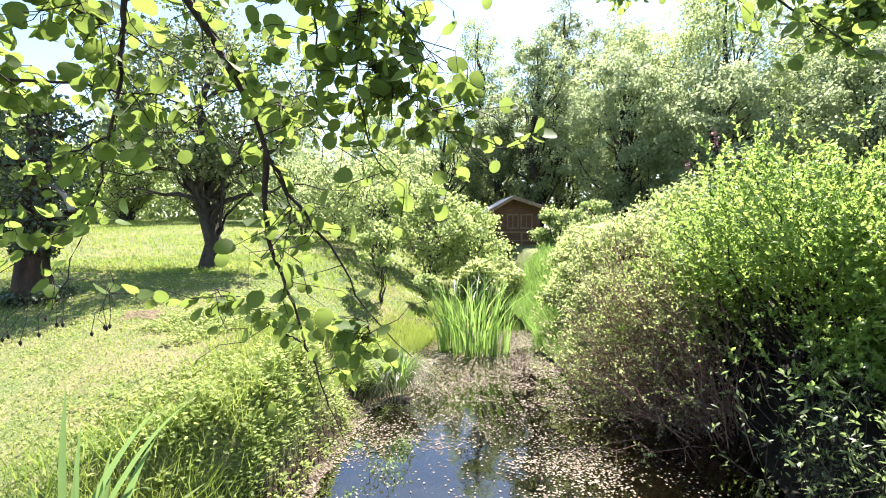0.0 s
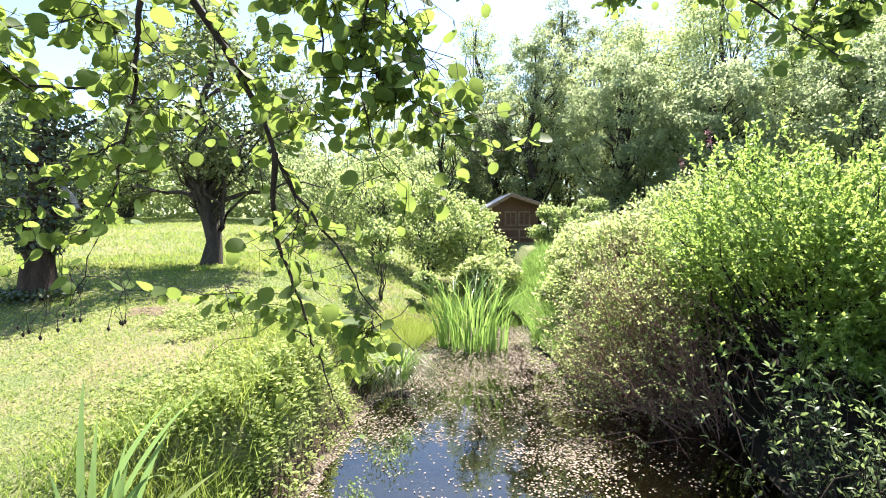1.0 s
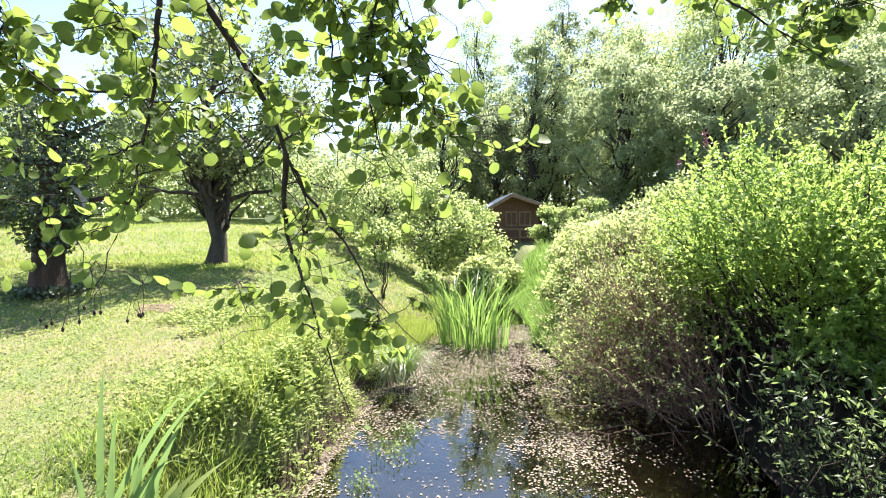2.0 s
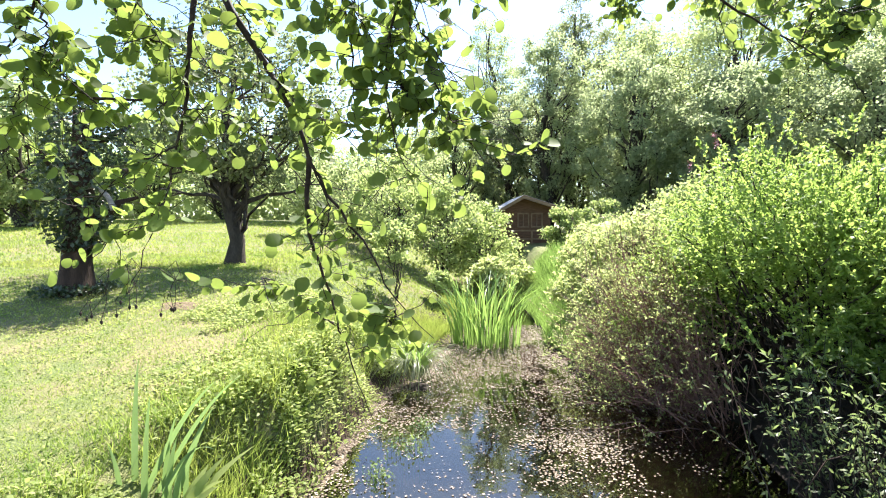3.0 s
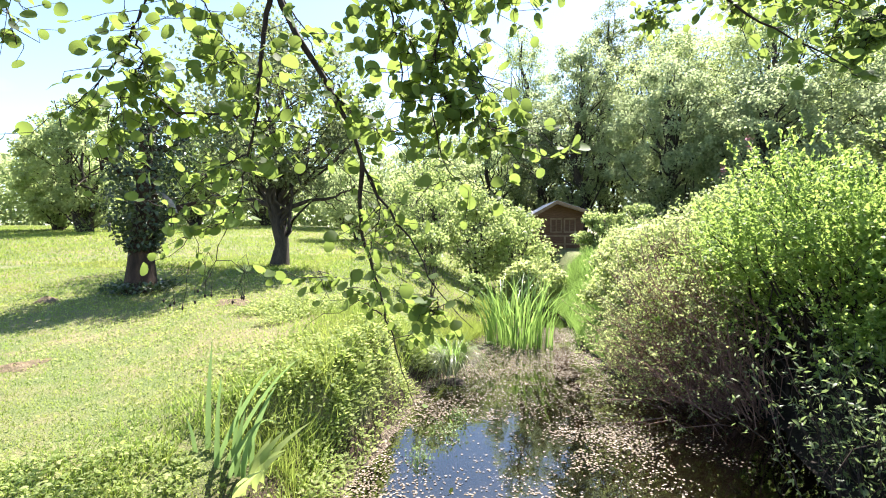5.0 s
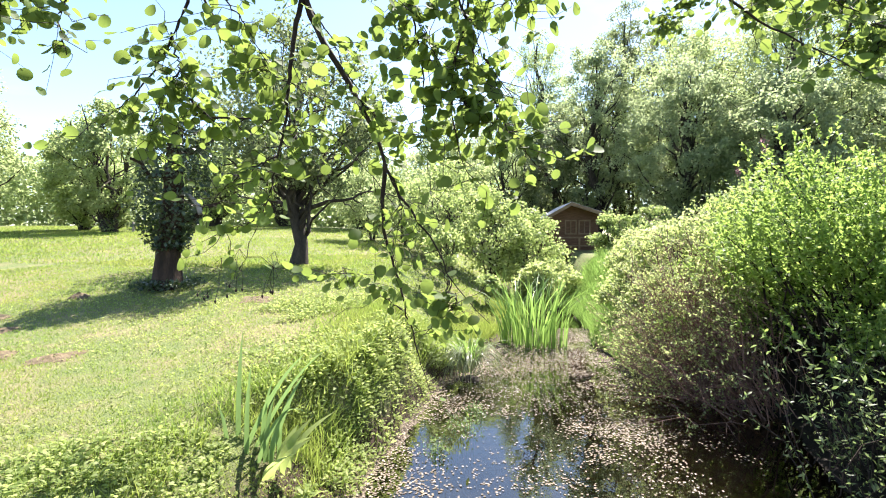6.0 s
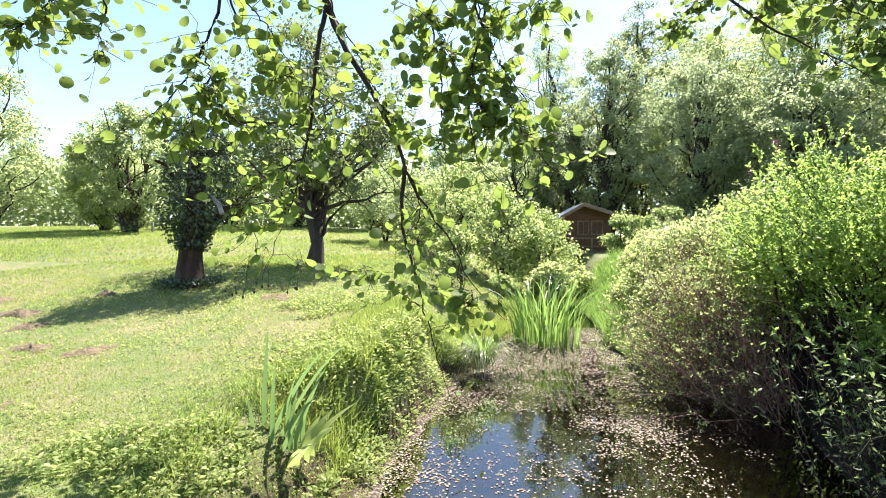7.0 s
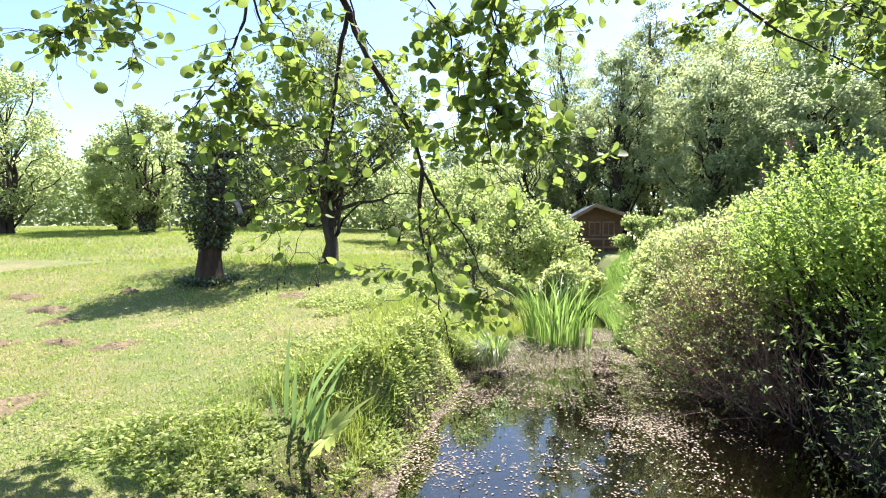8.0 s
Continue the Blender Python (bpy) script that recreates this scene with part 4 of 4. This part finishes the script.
def dead_stems():
    """Dry reddish stalks standing up behind the twiggy bush."""
    rng = np.random.RandomState(86)
    cx, cy = 3.0, 6.75
    z = float(ground_z(cx, cy)) - 0.05
    ob = thing("dry_stalks", "sparse cluster of dry reddish-brown dead stalks behind the bush", "dead plant", (cx, cy, z))
    for k in range(26):
        s = np.array([cx + rng.normal() * 0.18, cy + rng.normal() * 0.15, z])
        p = s + np.array([rng.normal() * 0.22 - 0.1, rng.normal() * 0.15, rng.uniform(1.3, 2.15) - z])
        line = bend(s, p, rng, 0.025, 8)
        g = Geo()
        g.tube(line, np.linspace(0.009, 0.003, 8), 5)
        for i in (4, 5, 6, 7):
            g.tube(bend(line[i], line[i] + rng.normal(size=3) * 0.09 + UP * 0.1, rng, 0.05, 4), np.linspace(0.004, 0.0015, 4), 4)
        part("stalk", g.mesh("stalk", M_TWIG_TAN), ob)


def leaf_spray_bush():
    """A low bush close to the camera, with long upright shoots of narrow leaves."""
    rng = np.random.RandomState(84)
    cx, cy = 3.02, 3.05
    z = float(ground_z(cx, cy)) - 0.03
    ob = thing("low_bush", "low bush of upright shoots with narrow grey-green leaves", "bush", (cx, cy, z))
    g = Geo()
    pos, ax = [], []
    for k in range(105):
        a = rng.uniform(0, 6.283)
        d = unit(np.array([math.cos(a) * 0.55 - 0.08, math.sin(a) * 0.5, 1.0]))
        s = np.array([cx + rng.normal() * 0.30, cy + rng.normal() * 0.35, z])
        line = bend(s, s + d * rng.uniform(0.65, 1.3), rng, 0.03, 8, 0.02)
        g.tube(line, np.linspace(0.006, 0.002, 8), 4)
        for u in np.linspace(0.15, 1, 34):
            pos.append(line[min(7, int(u * 7.99))] + rng.normal(size=3) * 0.02)
            ax.append(unit(d * 0.5 + unit(rng.normal(size=3))))
    part("stem", g.mesh("stem", M_TWIG), ob, "thin upright stems")
    n = len(pos)
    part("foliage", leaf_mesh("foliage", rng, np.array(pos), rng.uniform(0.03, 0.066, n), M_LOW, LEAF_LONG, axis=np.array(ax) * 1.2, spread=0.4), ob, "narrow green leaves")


willow_bush()
twig_bush()
dead_stems()
leaf_spray_bush()
for bx, by, bh, br, bs in [(2.7, 6.9, 0.95, 0.5, 95), (3.3, 7.6, 1.25, 0.8, 91), (4.8, 8.6, 1.75, 1.0, 92), (3.4, 9.8, 0.9, 0.8, 93), (2.75, 8.3, 0.9, 0.55, 94)]:
    tree("bush", "sunlit yellow-green bush on the far bank", bx, by, bh, br, 0.04, 50, 150, 0.06, M_TWIGLEAF if bs != 92 else M_LIGHT, bs, category="bush", group="stream bank bushes", low=0.02, stems=4)


# ---- cabin ----
def cabin():
    wood = solid_mat("stained_boards", [(0.3, (0.09, 0.045, 0.026)), (0.7, (0.18, 0.095, 0.055))], 5, 0.7, 0.4, 0.01, (1, 1, 8))
    trim = solid_mat("pale_timber", [(0.3, (0.16, 0.10, 0.06)), (0.7, (0.28, 0.185, 0.11))], 6, 0.7, 0.4, 0.01)
    felt = solid_mat("roof_felt", [(0.3, (0.42, 0.39, 0.40)), (0.7, (0.60, 0.57, 0.58))], 6, 0.75, 0.4, 0.01)
    glass, nt, out = nodes_of("dark_glass")
    p = nt.nodes.new("ShaderNodeBsdfPrincipled")
    p.inputs["Base Color"].default_value, p.inputs["Roughness"].default_value = (0.02, 0.022, 0.025, 1), 0.08
    nt.links.new(p.outputs[0], out.inputs["Surface"])
    x0, x1, y0, y1 = 2.55, 4.10, 16.6, 18.8
    z0 = float(ground_z(3.2, 16.5)) - 0.02
    eave, ridge, mx = z0 + 1.30, z0 + 1.62, x0 + 0.36 * (x1 - x0)
    ob = thing("garden_cabin", "small brown timber garden cabin with a pale felt roof", "cabin", (mx, y0, z0))
    g = Geo()
    g.box((x0, y0, z0), (x1, y0 + 0.05, eave))
    g.box((x0, y1 - 0.05, z0), (x1, y1, eave))
    g.box((x0, y0 + 0.05, z0), (x0 + 0.05, y1 - 0.05, eave))
    g.box((x1 - 0.05, y0 + 0.05, z0), (x1, y1 - 0.05, eave))
    for yy in (y0, y1 - 0.05):
        g.add([(x0, yy, eave), (x1, yy, eave), (mx, yy, ridge), (mx, yy, ridge), (x0, yy + 0.05, eave), (x1, yy + 0.05, eave), (mx, yy + 0.05, ridge), (mx, yy + 0.05, ridge)],
              [(0, 1, 2, 3), (5, 4, 7, 6)])
    part("wall", g.mesh("wall", wood, False), ob)
    z = z0 + 0.02
    while z < eave - 0.05:
        b = Geo()
        b.box((x0 - 0.012, y0 - 0.016, z), (x1 + 0.012, y0 - 0.002, z + 0.094))
        part("board", b.mesh("board", wood, False), ob)
        z += 0.1
    for sx in (-1, 1):
        b = Geo()
        half = x1 - mx if sx > 0 else mx - x0
        ex = mx + sx * (half + 0.25)
        ez = eave - 0.25 * (ridge - eave) / half
        ya, yb = y0 - 0.55, y1 + 0.2
        th = 0.06
        b.add([(mx, ya, ridge), (ex, ya, ez), (ex, yb, ez), (mx, yb, ridge), (mx, ya, ridge + th), (ex, ya, ez + th), (ex, yb, ez + th), (mx, yb, ridge + th)],
              [(0, 1, 2, 3), (4, 7, 6, 5), (0, 4, 5, 1), (1, 5, 6, 2), (2, 6, 7, 3), (3, 7, 4, 0)])
        part("roof", b.mesh("roof", felt, False), ob, "pale grey felt roof slope")
        b = Geo()
        b.add([(mx, ya - 0.02, ridge - 0.06), (ex, ya - 0.02, ez - 0.06), (ex, ya, ez - 0.06), (mx, ya, ridge - 0.06), (mx, ya - 0.02, ridge + 0.05), (ex, ya - 0.02, ez + 0.05), (ex, ya, ez + 0.05), (mx, ya, ridge + 0.05)],
              [(0, 1, 2, 3), (4, 7, 6, 5), (0, 4, 5, 1), (1, 5, 6, 2), (2, 6, 7, 3), (3, 7, 4, 0)])
        part("bargeboard", b.mesh("bargeboard", trim, False), ob, "pale timber bargeboard")
    for wx0, wx1 in [(2.98, 3.38), (3.44, 3.84)]:
        w = Geo()
        for lo, hi in [((wx0, 0), (wx1, 0.05)), ((wx0, 0.45), (wx1, 0.5)), ((wx0, 0.05), (wx0 + 0.04, 0.45)), ((wx1 - 0.04, 0.05), (wx1, 0.45)), (((wx0 + wx1) / 2 - 0.012, 0.05), ((wx0 + wx1) / 2 + 0.012, 0.45))]:
            w.box((lo[0], y0 - 0.045, z0 + 0.6 + lo[1]), (hi[0], y0 - 0.02, z0 + 0.6 + hi[1]))
        fr = part("window_frame", w.mesh("window_frame", trim, False), ob, "pale timber window frame")
        w = Geo()
        w.box((wx0 + 0.02, y0 - 0.03, z0 + 0.62), (wx1 - 0.02, y0 - 0.022, z0 + 1.08))
        part("pane", w.mesh("pane", glass, False), fr, "dark reflecting glass")
    # porch rail
    for px in (2.7, 3.35, 4.0):
        b = Geo()
        b.box((px, y0 - 0.55, z0 - 0.1), (px + 0.05, y0 - 0.50, z0 + 0.52))
        part("rail_post", b.mesh("rail_post", trim, False), ob)
    for zz in (0.2, 0.47):
        b = Geo()
        b.box((2.7, y0 - 0.585, z0 + zz), (4.05, y0 - 0.552, z0 + zz + 0.05))
        part("rail", b.mesh("rail", trim, False), ob)
    b = Geo()
    b.box((2.1, y0 - 0.62, z0 - 0.08), (4.2, y0 - 0.02, z0 + 0.02))
    part("porch_floor", b.mesh("porch_floor", trim, False), ob)


cabin()


# ---- ground cover ----
def grass():
    rng = np.random.RandomState(101)

    def blades(name, n, x, y, h, w, label, mat, keep=None, lean=0.5):
        z = ground_z(x, y)
        ok = z > 0.005
        if keep is not None:
            ok &= keep
        x, y, z, h, w = x[ok], y[ok], z[ok], h[ok], w[ok]
        n = len(x)
        a = rng.uniform(0, 6.283, n)
        l = rng.normal(size=(n, 2)) * lean * h[:, None]
        s = np.stack([np.cos(a) * w, np.sin(a) * w, 0 * a], -1)
        b = np.stack([x, y, z - 0.005], -1)
        tip = b + np.stack([l[:, 0], l[:, 1], h], -1)
        v = np.stack([b - s, b + s, tip], 1).reshape(-1, 3)
        single(name, mesh_from(name, v, np.arange(3 * n).reshape(-1, 3), mat, False), label, "grass", kind="stuff")

    n = 400000
    d = 1.6 + 10.5 * rng.uniform(0, 1, n) ** 1.25
    a = rng.uniform(-1.15, 0.75, n)
    x, y = np.sin(a) * d, np.cos(a) * d - 0.6
    patch = wave(x, y, 2.5, 14) + 0.6 * wave(x, y, 7, 15)
    left = np.interp(y, EDGE_Y, LEFT_X)
    keep = (x < left) & (rng.rand(n) < 0.78 + 0.55 * patch)
    h = rng.uniform(0.008, 0.024, n) * (1 + 0.06 * d)
    blades("lawn_grass", n, x, y, h, 0.0018 * (1 + 0.33 * d), "short mown lawn grass blades", M_GRASS, keep)
    n = 130000
    x, y = rng.uniform(-22, 2.5, n), 8.5 + 13 * rng.uniform(0, 1, n) ** 1.2
    keep = rng.rand(n) < 0.75 + 0.45 * wave(x, y, 1.6, 16)
    blades("far_lawn_grass", n, x, y, rng.uniform(0.03, 0.07, n), np.full(n, 0.011), "short mown grass on the far lawn", M_GRASS, keep)
    n = 62000
    y = rng.uniform(2.0, 12.5, n)
    left = np.interp(y, EDGE_Y, LEFT_X)
    x = left - np.abs(rng.normal(size=n)) * 0.5 - 0.26
    h = rng.uniform(0.05, 0.26, n) * np.clip(1.25 - (left - x) / 1.7, 0.22, 1)
    keep = (rng.rand(n) < 0.5 + 0.8 * wave(x, y, 3, 18)) & ~((np.abs(x + 1.5) < 0.34) & (y < 3.0))
    blades("bank_grass", n, x, y, h, np.full(n, 0.004), "long rough grass along the stream bank", M_GRASS, keep, 0.45)
    n = 40000
    y = rng.uniform(6.4, 13.0, n)
    x = np.interp(y, EDGE_Y, RIGHT_X) - 0.1 + np.abs(rng.normal(size=n)) * 0.9
    blades("far_bank_grass", n, x, y, rng.uniform(0.1, 0.42, n), np.full(n, 0.007), "tall grass on the far stream bank", M_BLADE, None, 0.35)


def weeds():
    """Leafy plants on the bank: each a short stem with leaves in turn round it, gathered in patches."""
    rng = np.random.RandomState(102)

    def plants(name, label, xy, tall, size, mat, wide):
        pos, ax = [], []
        g = Geo()
        for x, y, top in xy:
            z = float(ground_z(x, y))
            h = top * rng.uniform(*tall)
            lean = rng.normal(size=2) * 0.25 * h
            k = max(5, int(h / 0.014))
            g.tube([(x, y, z - 0.01), (x + lean[0] * 0.5, y + lean[1] * 0.5, z + h * 0.55), (x + lean[0], y + lean[1], z + h)], [0.0022, 0.0018, 0.001], 3)
            for i in range(min(k, 18)):
                u = 0.2 + 0.8 * i / min(k, 18)
                a = i * 2.4 + rng.uniform(0, 1)
                out = wide * (1.15 - u) * rng.uniform(0.2, 1.0)
                pos.append((x + lean[0] * u + math.cos(a) * out, y + lean[1] * u + math.sin(a) * out, z + h * u))
                ax.append((math.cos(a), math.sin(a), 0.35))
        pos, ax = np.array(pos), np.array(ax)
        ob = thing(name, label, "weeds", (0, 3, 0), kind="stuff")
        part("foliage", leaf_mesh("foliage", rng, pos, rng.uniform(*size, len(pos)), mat, LEAF_OVATE, axis=ax * 1.3, normal=UP * 2.4, spread=0.35), ob, kind="stuff")
        part("stem", g.mesh("stem", M_WEED), ob, kind="stuff")

    spots = []
    while len(spots) < 2100:
        y = rng.uniform(2.2, 7.4)
        left = float(np.interp(y, EDGE_Y, LEFT_X))
        x = left - 0.22 - abs(rng.normal()) * 0.5
        patch = float(wave(np.array(x), np.array(y), 3.2, 33) + 0.5 * wave(np.array(x), np.array(y), 8, 34))
        if patch < -0.12 or (abs(x + 1.5) < 0.36 and y < 3.0):
            continue
        spots.append((x, y, (0.55 + 0.8 * max(0.0, patch)) * max(0.3, 1.15 - (left - x) / 1.5)))
    plants("bank_weeds", "leafy nettles and weeds crowding the stream bank", spots, (0.04, 0.24), (0.024, 0.062), M_WEED, 0.08)
    # leaves hanging down the cut bank over the water
    spots = []
    while len(spots) < 380:
        y = rng.uniform(2.9, 5.5)
        left = float(np.interp(y, EDGE_Y, LEFT_X))
        spots.append((left - rng.uniform(0.05, 0.36), y, rng.uniform(0.4, 1.0)))
    plants("cut_bank_weeds", "trailing weeds on the dark cut bank above the water", spots, (0.05, 0.18), (0.024, 0.052), M_WEED, 0.08)
    # low patches spreading into the lawn
    spots = []
    while len(spots) < 900:
        y = rng.uniform(1.9, 6.2)
        x = float(np.interp(y, EDGE_Y, LEFT_X)) - rng.uniform(0.7, 2.3)
        if wave(np.array(x), np.array(y), 2.6, 35) + 0.4 * wave(np.array(x), np.array(y), 8, 36) < 0.12:
            continue
        spots.append((x, y, 1.0))
    plants("lawn_weeds", "patches of low broadleaf weeds in the lawn", spots, (0.03, 0.10), (0.02, 0.05), M_WEED, 0.06)
    # clover and daisies leaves scattered through the turf
    n = 42000
    d = 1.8 + 7.5 * rng.uniform(0, 1, n) ** 1.2
    a = rng.uniform(-1.15, 0.2, n)
    x, y = np.sin(a) * d, np.cos(a) * d - 0.6
    z = ground_z(x, y)
    ok = (x < np.interp(y, EDGE_Y, LEFT_X) - 0.3) & (rng.rand(n) < 0.5 + 0.8 * wave(x, y, 3.5, 37))
    pos = np.stack([x, y, z + rng.uniform(0.005, 0.03, n)], -1)[ok]
    single("clover", leaf_mesh("clover", rng, pos, rng.uniform(0.014, 0.034, len(pos)), M_WEED, LEAF_FAR, normal=UP * 2.0), "small clover leaves scattered in the lawn", "clover", kind="stuff")


def floaters():
    rng = np.random.RandomState(103)
    m = solid_mat("floating_debris", [(0.35, (0.20, 0.16, 0.12)), (0.65, (0.42, 0.36, 0.30))], 40, 0.7, 0.2, spec=0.15)
    n = 60000
    y = rng.uniform(2.4, 9.0, n)
    lx, rx = np.interp(y, EDGE_Y, LEFT_X), np.interp(y, EDGE_Y, RIGHT_X)
    x = lx - 0.05 + (rx - lx + 0.05) * rng.rand(n)
    edge = np.minimum(x - lx, rx - x)
    dens = 0.10 + 0.8 * wave(x, y, 3.2, 40) + 0.5 * wave(x, y, 9, 41) + 0.8 * np.exp(-np.abs(edge) / 0.15) + 0.35 * smooth01((y - 4.3) / 1.4) - 0.1 + 1.2 * np.exp(-((x - 1.5) ** 2 + (y - 4.3) ** 2) / 0.12)
    dens *= 1 - 0.85 * smooth01((x - 1.55) / 0.4) * smooth01((5.2 - y) / 0.6)
    ok = rng.rand(n) < dens * 0.65
    x, y = x[ok], y[ok]
    n = len(x)
    pos = np.stack([x, y, np.maximum(0.006, ground_z(x, y) + 0.004)], -1)
    tv, tf = LEAF_FAR
    a = rng.uniform(0, 6.28, n)
    ax = np.stack([np.cos(a), np.sin(a), 0 * a], -1)
    sd_ = np.stack([-np.sin(a), np.cos(a), 0 * a], -1)
    s = (0.004 + 0.024 * rng.uniform(0, 1, n) ** 3.2)[:, None, None]
    thin = rng.uniform(0.35, 1.35, n)[:, None, None]
    v = pos[:, None] + s * (ax[:, None] * tv[None, :, 0:1] + sd_[:, None] * tv[None, :, 1:2] * thin + UP * tv[None, :, 2:3] * 0.3)
    f = tf[None] + (np.arange(n) * 4)[:, None, None]
    single("floating_debris", mesh_from("floating_debris", v.reshape(-1, 3), f.reshape(-1, 3), m, False), "pale petals and plant debris floating on the stream", "debris", kind="stuff")


def molehills():
    soil = solid_mat("dry_soil", [(0.3, (0.08, 0.06, 0.036)), (0.7, (0.19, 0.145, 0.088))], 20, 0.95, 0.9, 0.03)
    rng = np.random.RandomState(104)
    for x, y, r, h in [(-5.9, 5.0, 0.17, 0.05), (-5.3, 4.55, 0.15, 0.03), (-4.6, 3.9, 0.13, 0.025), (-5.2, 3.75, 0.12, 0.04), (-3.95, 3.85, 0.16, 0.02), (-3.9, 2.35, 0.3, 0.02),
                       (-5.55, 6.0, 0.12, 0.05), (-3.0, 6.0, 0.2, 0.02), (-6.9, 5.6, 0.2, 0.03)]:
        rings, sides = 7, 18
        t = np.linspace(0, 1, rings)[:, None]
        a = np.linspace(0, 6.283, sides, endpoint=False)[None]
        rr = r * t * (1 + 0.25 * np.sin(2 * a + x * 5) + 0.12 * np.sin(5 * a + y)) * np.where(np.abs(np.cos(a)) > 0.5, 1.35, 0.75)
        X, Y = x + rr * np.cos(a), y + rr * np.sin(a)
        Z = ground_z(X, Y) + h * (1 - t ** 2) + 0.012 * (1 - t) * rng.normal(size=X.shape) - 0.006 * t + 0.008
        v = np.stack([X, Y, Z], -1).reshape(-1, 3)
        i, j = np.meshgrid(np.arange(rings - 1), np.arange(sides), indexing="ij")
        k = (j + 1) % sides
        q = np.stack([i * sides + j, i * sides + k, (i + 1) * sides + k, (i + 1) * sides + j], -1).reshape(-1, 4)
        single("molehill", mesh_from("molehill", v, q, soil), "low bare patch of dry brown soil in the lawn", "soil patch", "bare soil patches")


molehills()


def water_weed():
    rng = np.random.RandomState(105)
    for x, y, w in [(-0.12, 4.25, 0.08), (-0.02, 4.7, 0.05), (-0.34, 3.75, 0.06)]:
        n = 160
        pos = np.stack([x + rng.normal(size=n) * w, y + rng.normal(size=n) * w * 1.4, rng.uniform(0.0, 0.10, n)], -1)
        ob = thing("water_weed", "small leafy water weed standing out of the stream", "water plant", (x, y, 0), "water weeds")
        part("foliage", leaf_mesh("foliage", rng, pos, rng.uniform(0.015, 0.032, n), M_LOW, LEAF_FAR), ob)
        g = Geo()
        for i in range(0, n, 12):
            g.tube([(pos[i, 0], pos[i, 1], -0.3), pos[i] * (1, 1, 0.5), pos[i]], [0.002, 0.002, 0.001], 4)
        part("stem", g.mesh("stem", M_BLADE), ob, kind="stuff")


def far_post():
    g = Geo()
    x, y = -12.4, 16.3
    z = float(ground_z(x, y))
    g.tube([(x, y, z - 0.1), (x, y, z + 0.2), (x, y, z + 0.36), (x, y, z + 0.38)], [0.045, 0.042, 0.04, 0.01], 10)
    single("post", g.mesh("post", M_DEADWOOD), "short grey wooden post at the lawn's edge", "post")


water_weed()
far_post()


def algae_mat():
    """A thin broken sheet of pale silt and algae lying on the shallow end of the stream."""
    silt = solid_mat("wet_silt", [(0.3, (0.07, 0.05, 0.03)), (0.5, (0.15, 0.11, 0.07)), (0.7, (0.30, 0.24, 0.175))], 9, 0.7, 0.6, 0.01, fine=90, spec=0.4)
    c = 0.015
    rng = np.random.RandomState(106)
    ys, xs = np.arange(2.8, 9.6, c), np.arange(-0.9, 2.4, c)
    X, Y = np.meshgrid(xs, ys)
    lx, rx = np.interp(Y, EDGE_Y, LEFT_X), np.interp(Y, EDGE_Y, RIGHT_X)
    edge = np.minimum(X - lx, rx - X)
    d = 0.75 * wave(X, Y, 4.0, 60) + 0.45 * wave(X, Y, 13, 61) + 0.3 * wave(X, Y, 40, 62) + 0.5 * smooth01((Y - 5.2) / 1.6) + 0.6 * np.exp(-np.abs(edge) / 0.12) - 0.34 - 0.5 * smooth01((X - 1.5) / 0.4) * smooth01((5.2 - Y) / 0.6)
    d += 0.9 * np.exp(-((X - 1.5) ** 2 + (Y - 4.4) ** 2) / 0.07)
    keep = (rng.rand(*d.shape) < 0.36 / (1 + np.exp(-5 * d))) & (edge > -0.03)
    X, Y = X[keep] + rng.normal(size=keep.sum()) * 0.005, Y[keep] + rng.normal(size=keep.sum()) * 0.005
    n = len(X)
    Z = 0.004 + 0.002 * wave(X, Y, 30, 63)
    v = np.stack([np.stack([X + a * c / 2, Y + b_ * c / 2, Z], -1) for a, b_ in ((-1, -1), (1, -1), (1, 1), (-1, 1))], 1)
    single("algae_mat", mesh_from("algae_mat", v.reshape(-1, 3), np.arange(4 * n).reshape(-1, 4), silt, False), "broken mat of pale silt and algae on the shallow water", "algae", kind="stuff")


algae_mat()
grass()
weeds()
floaters()
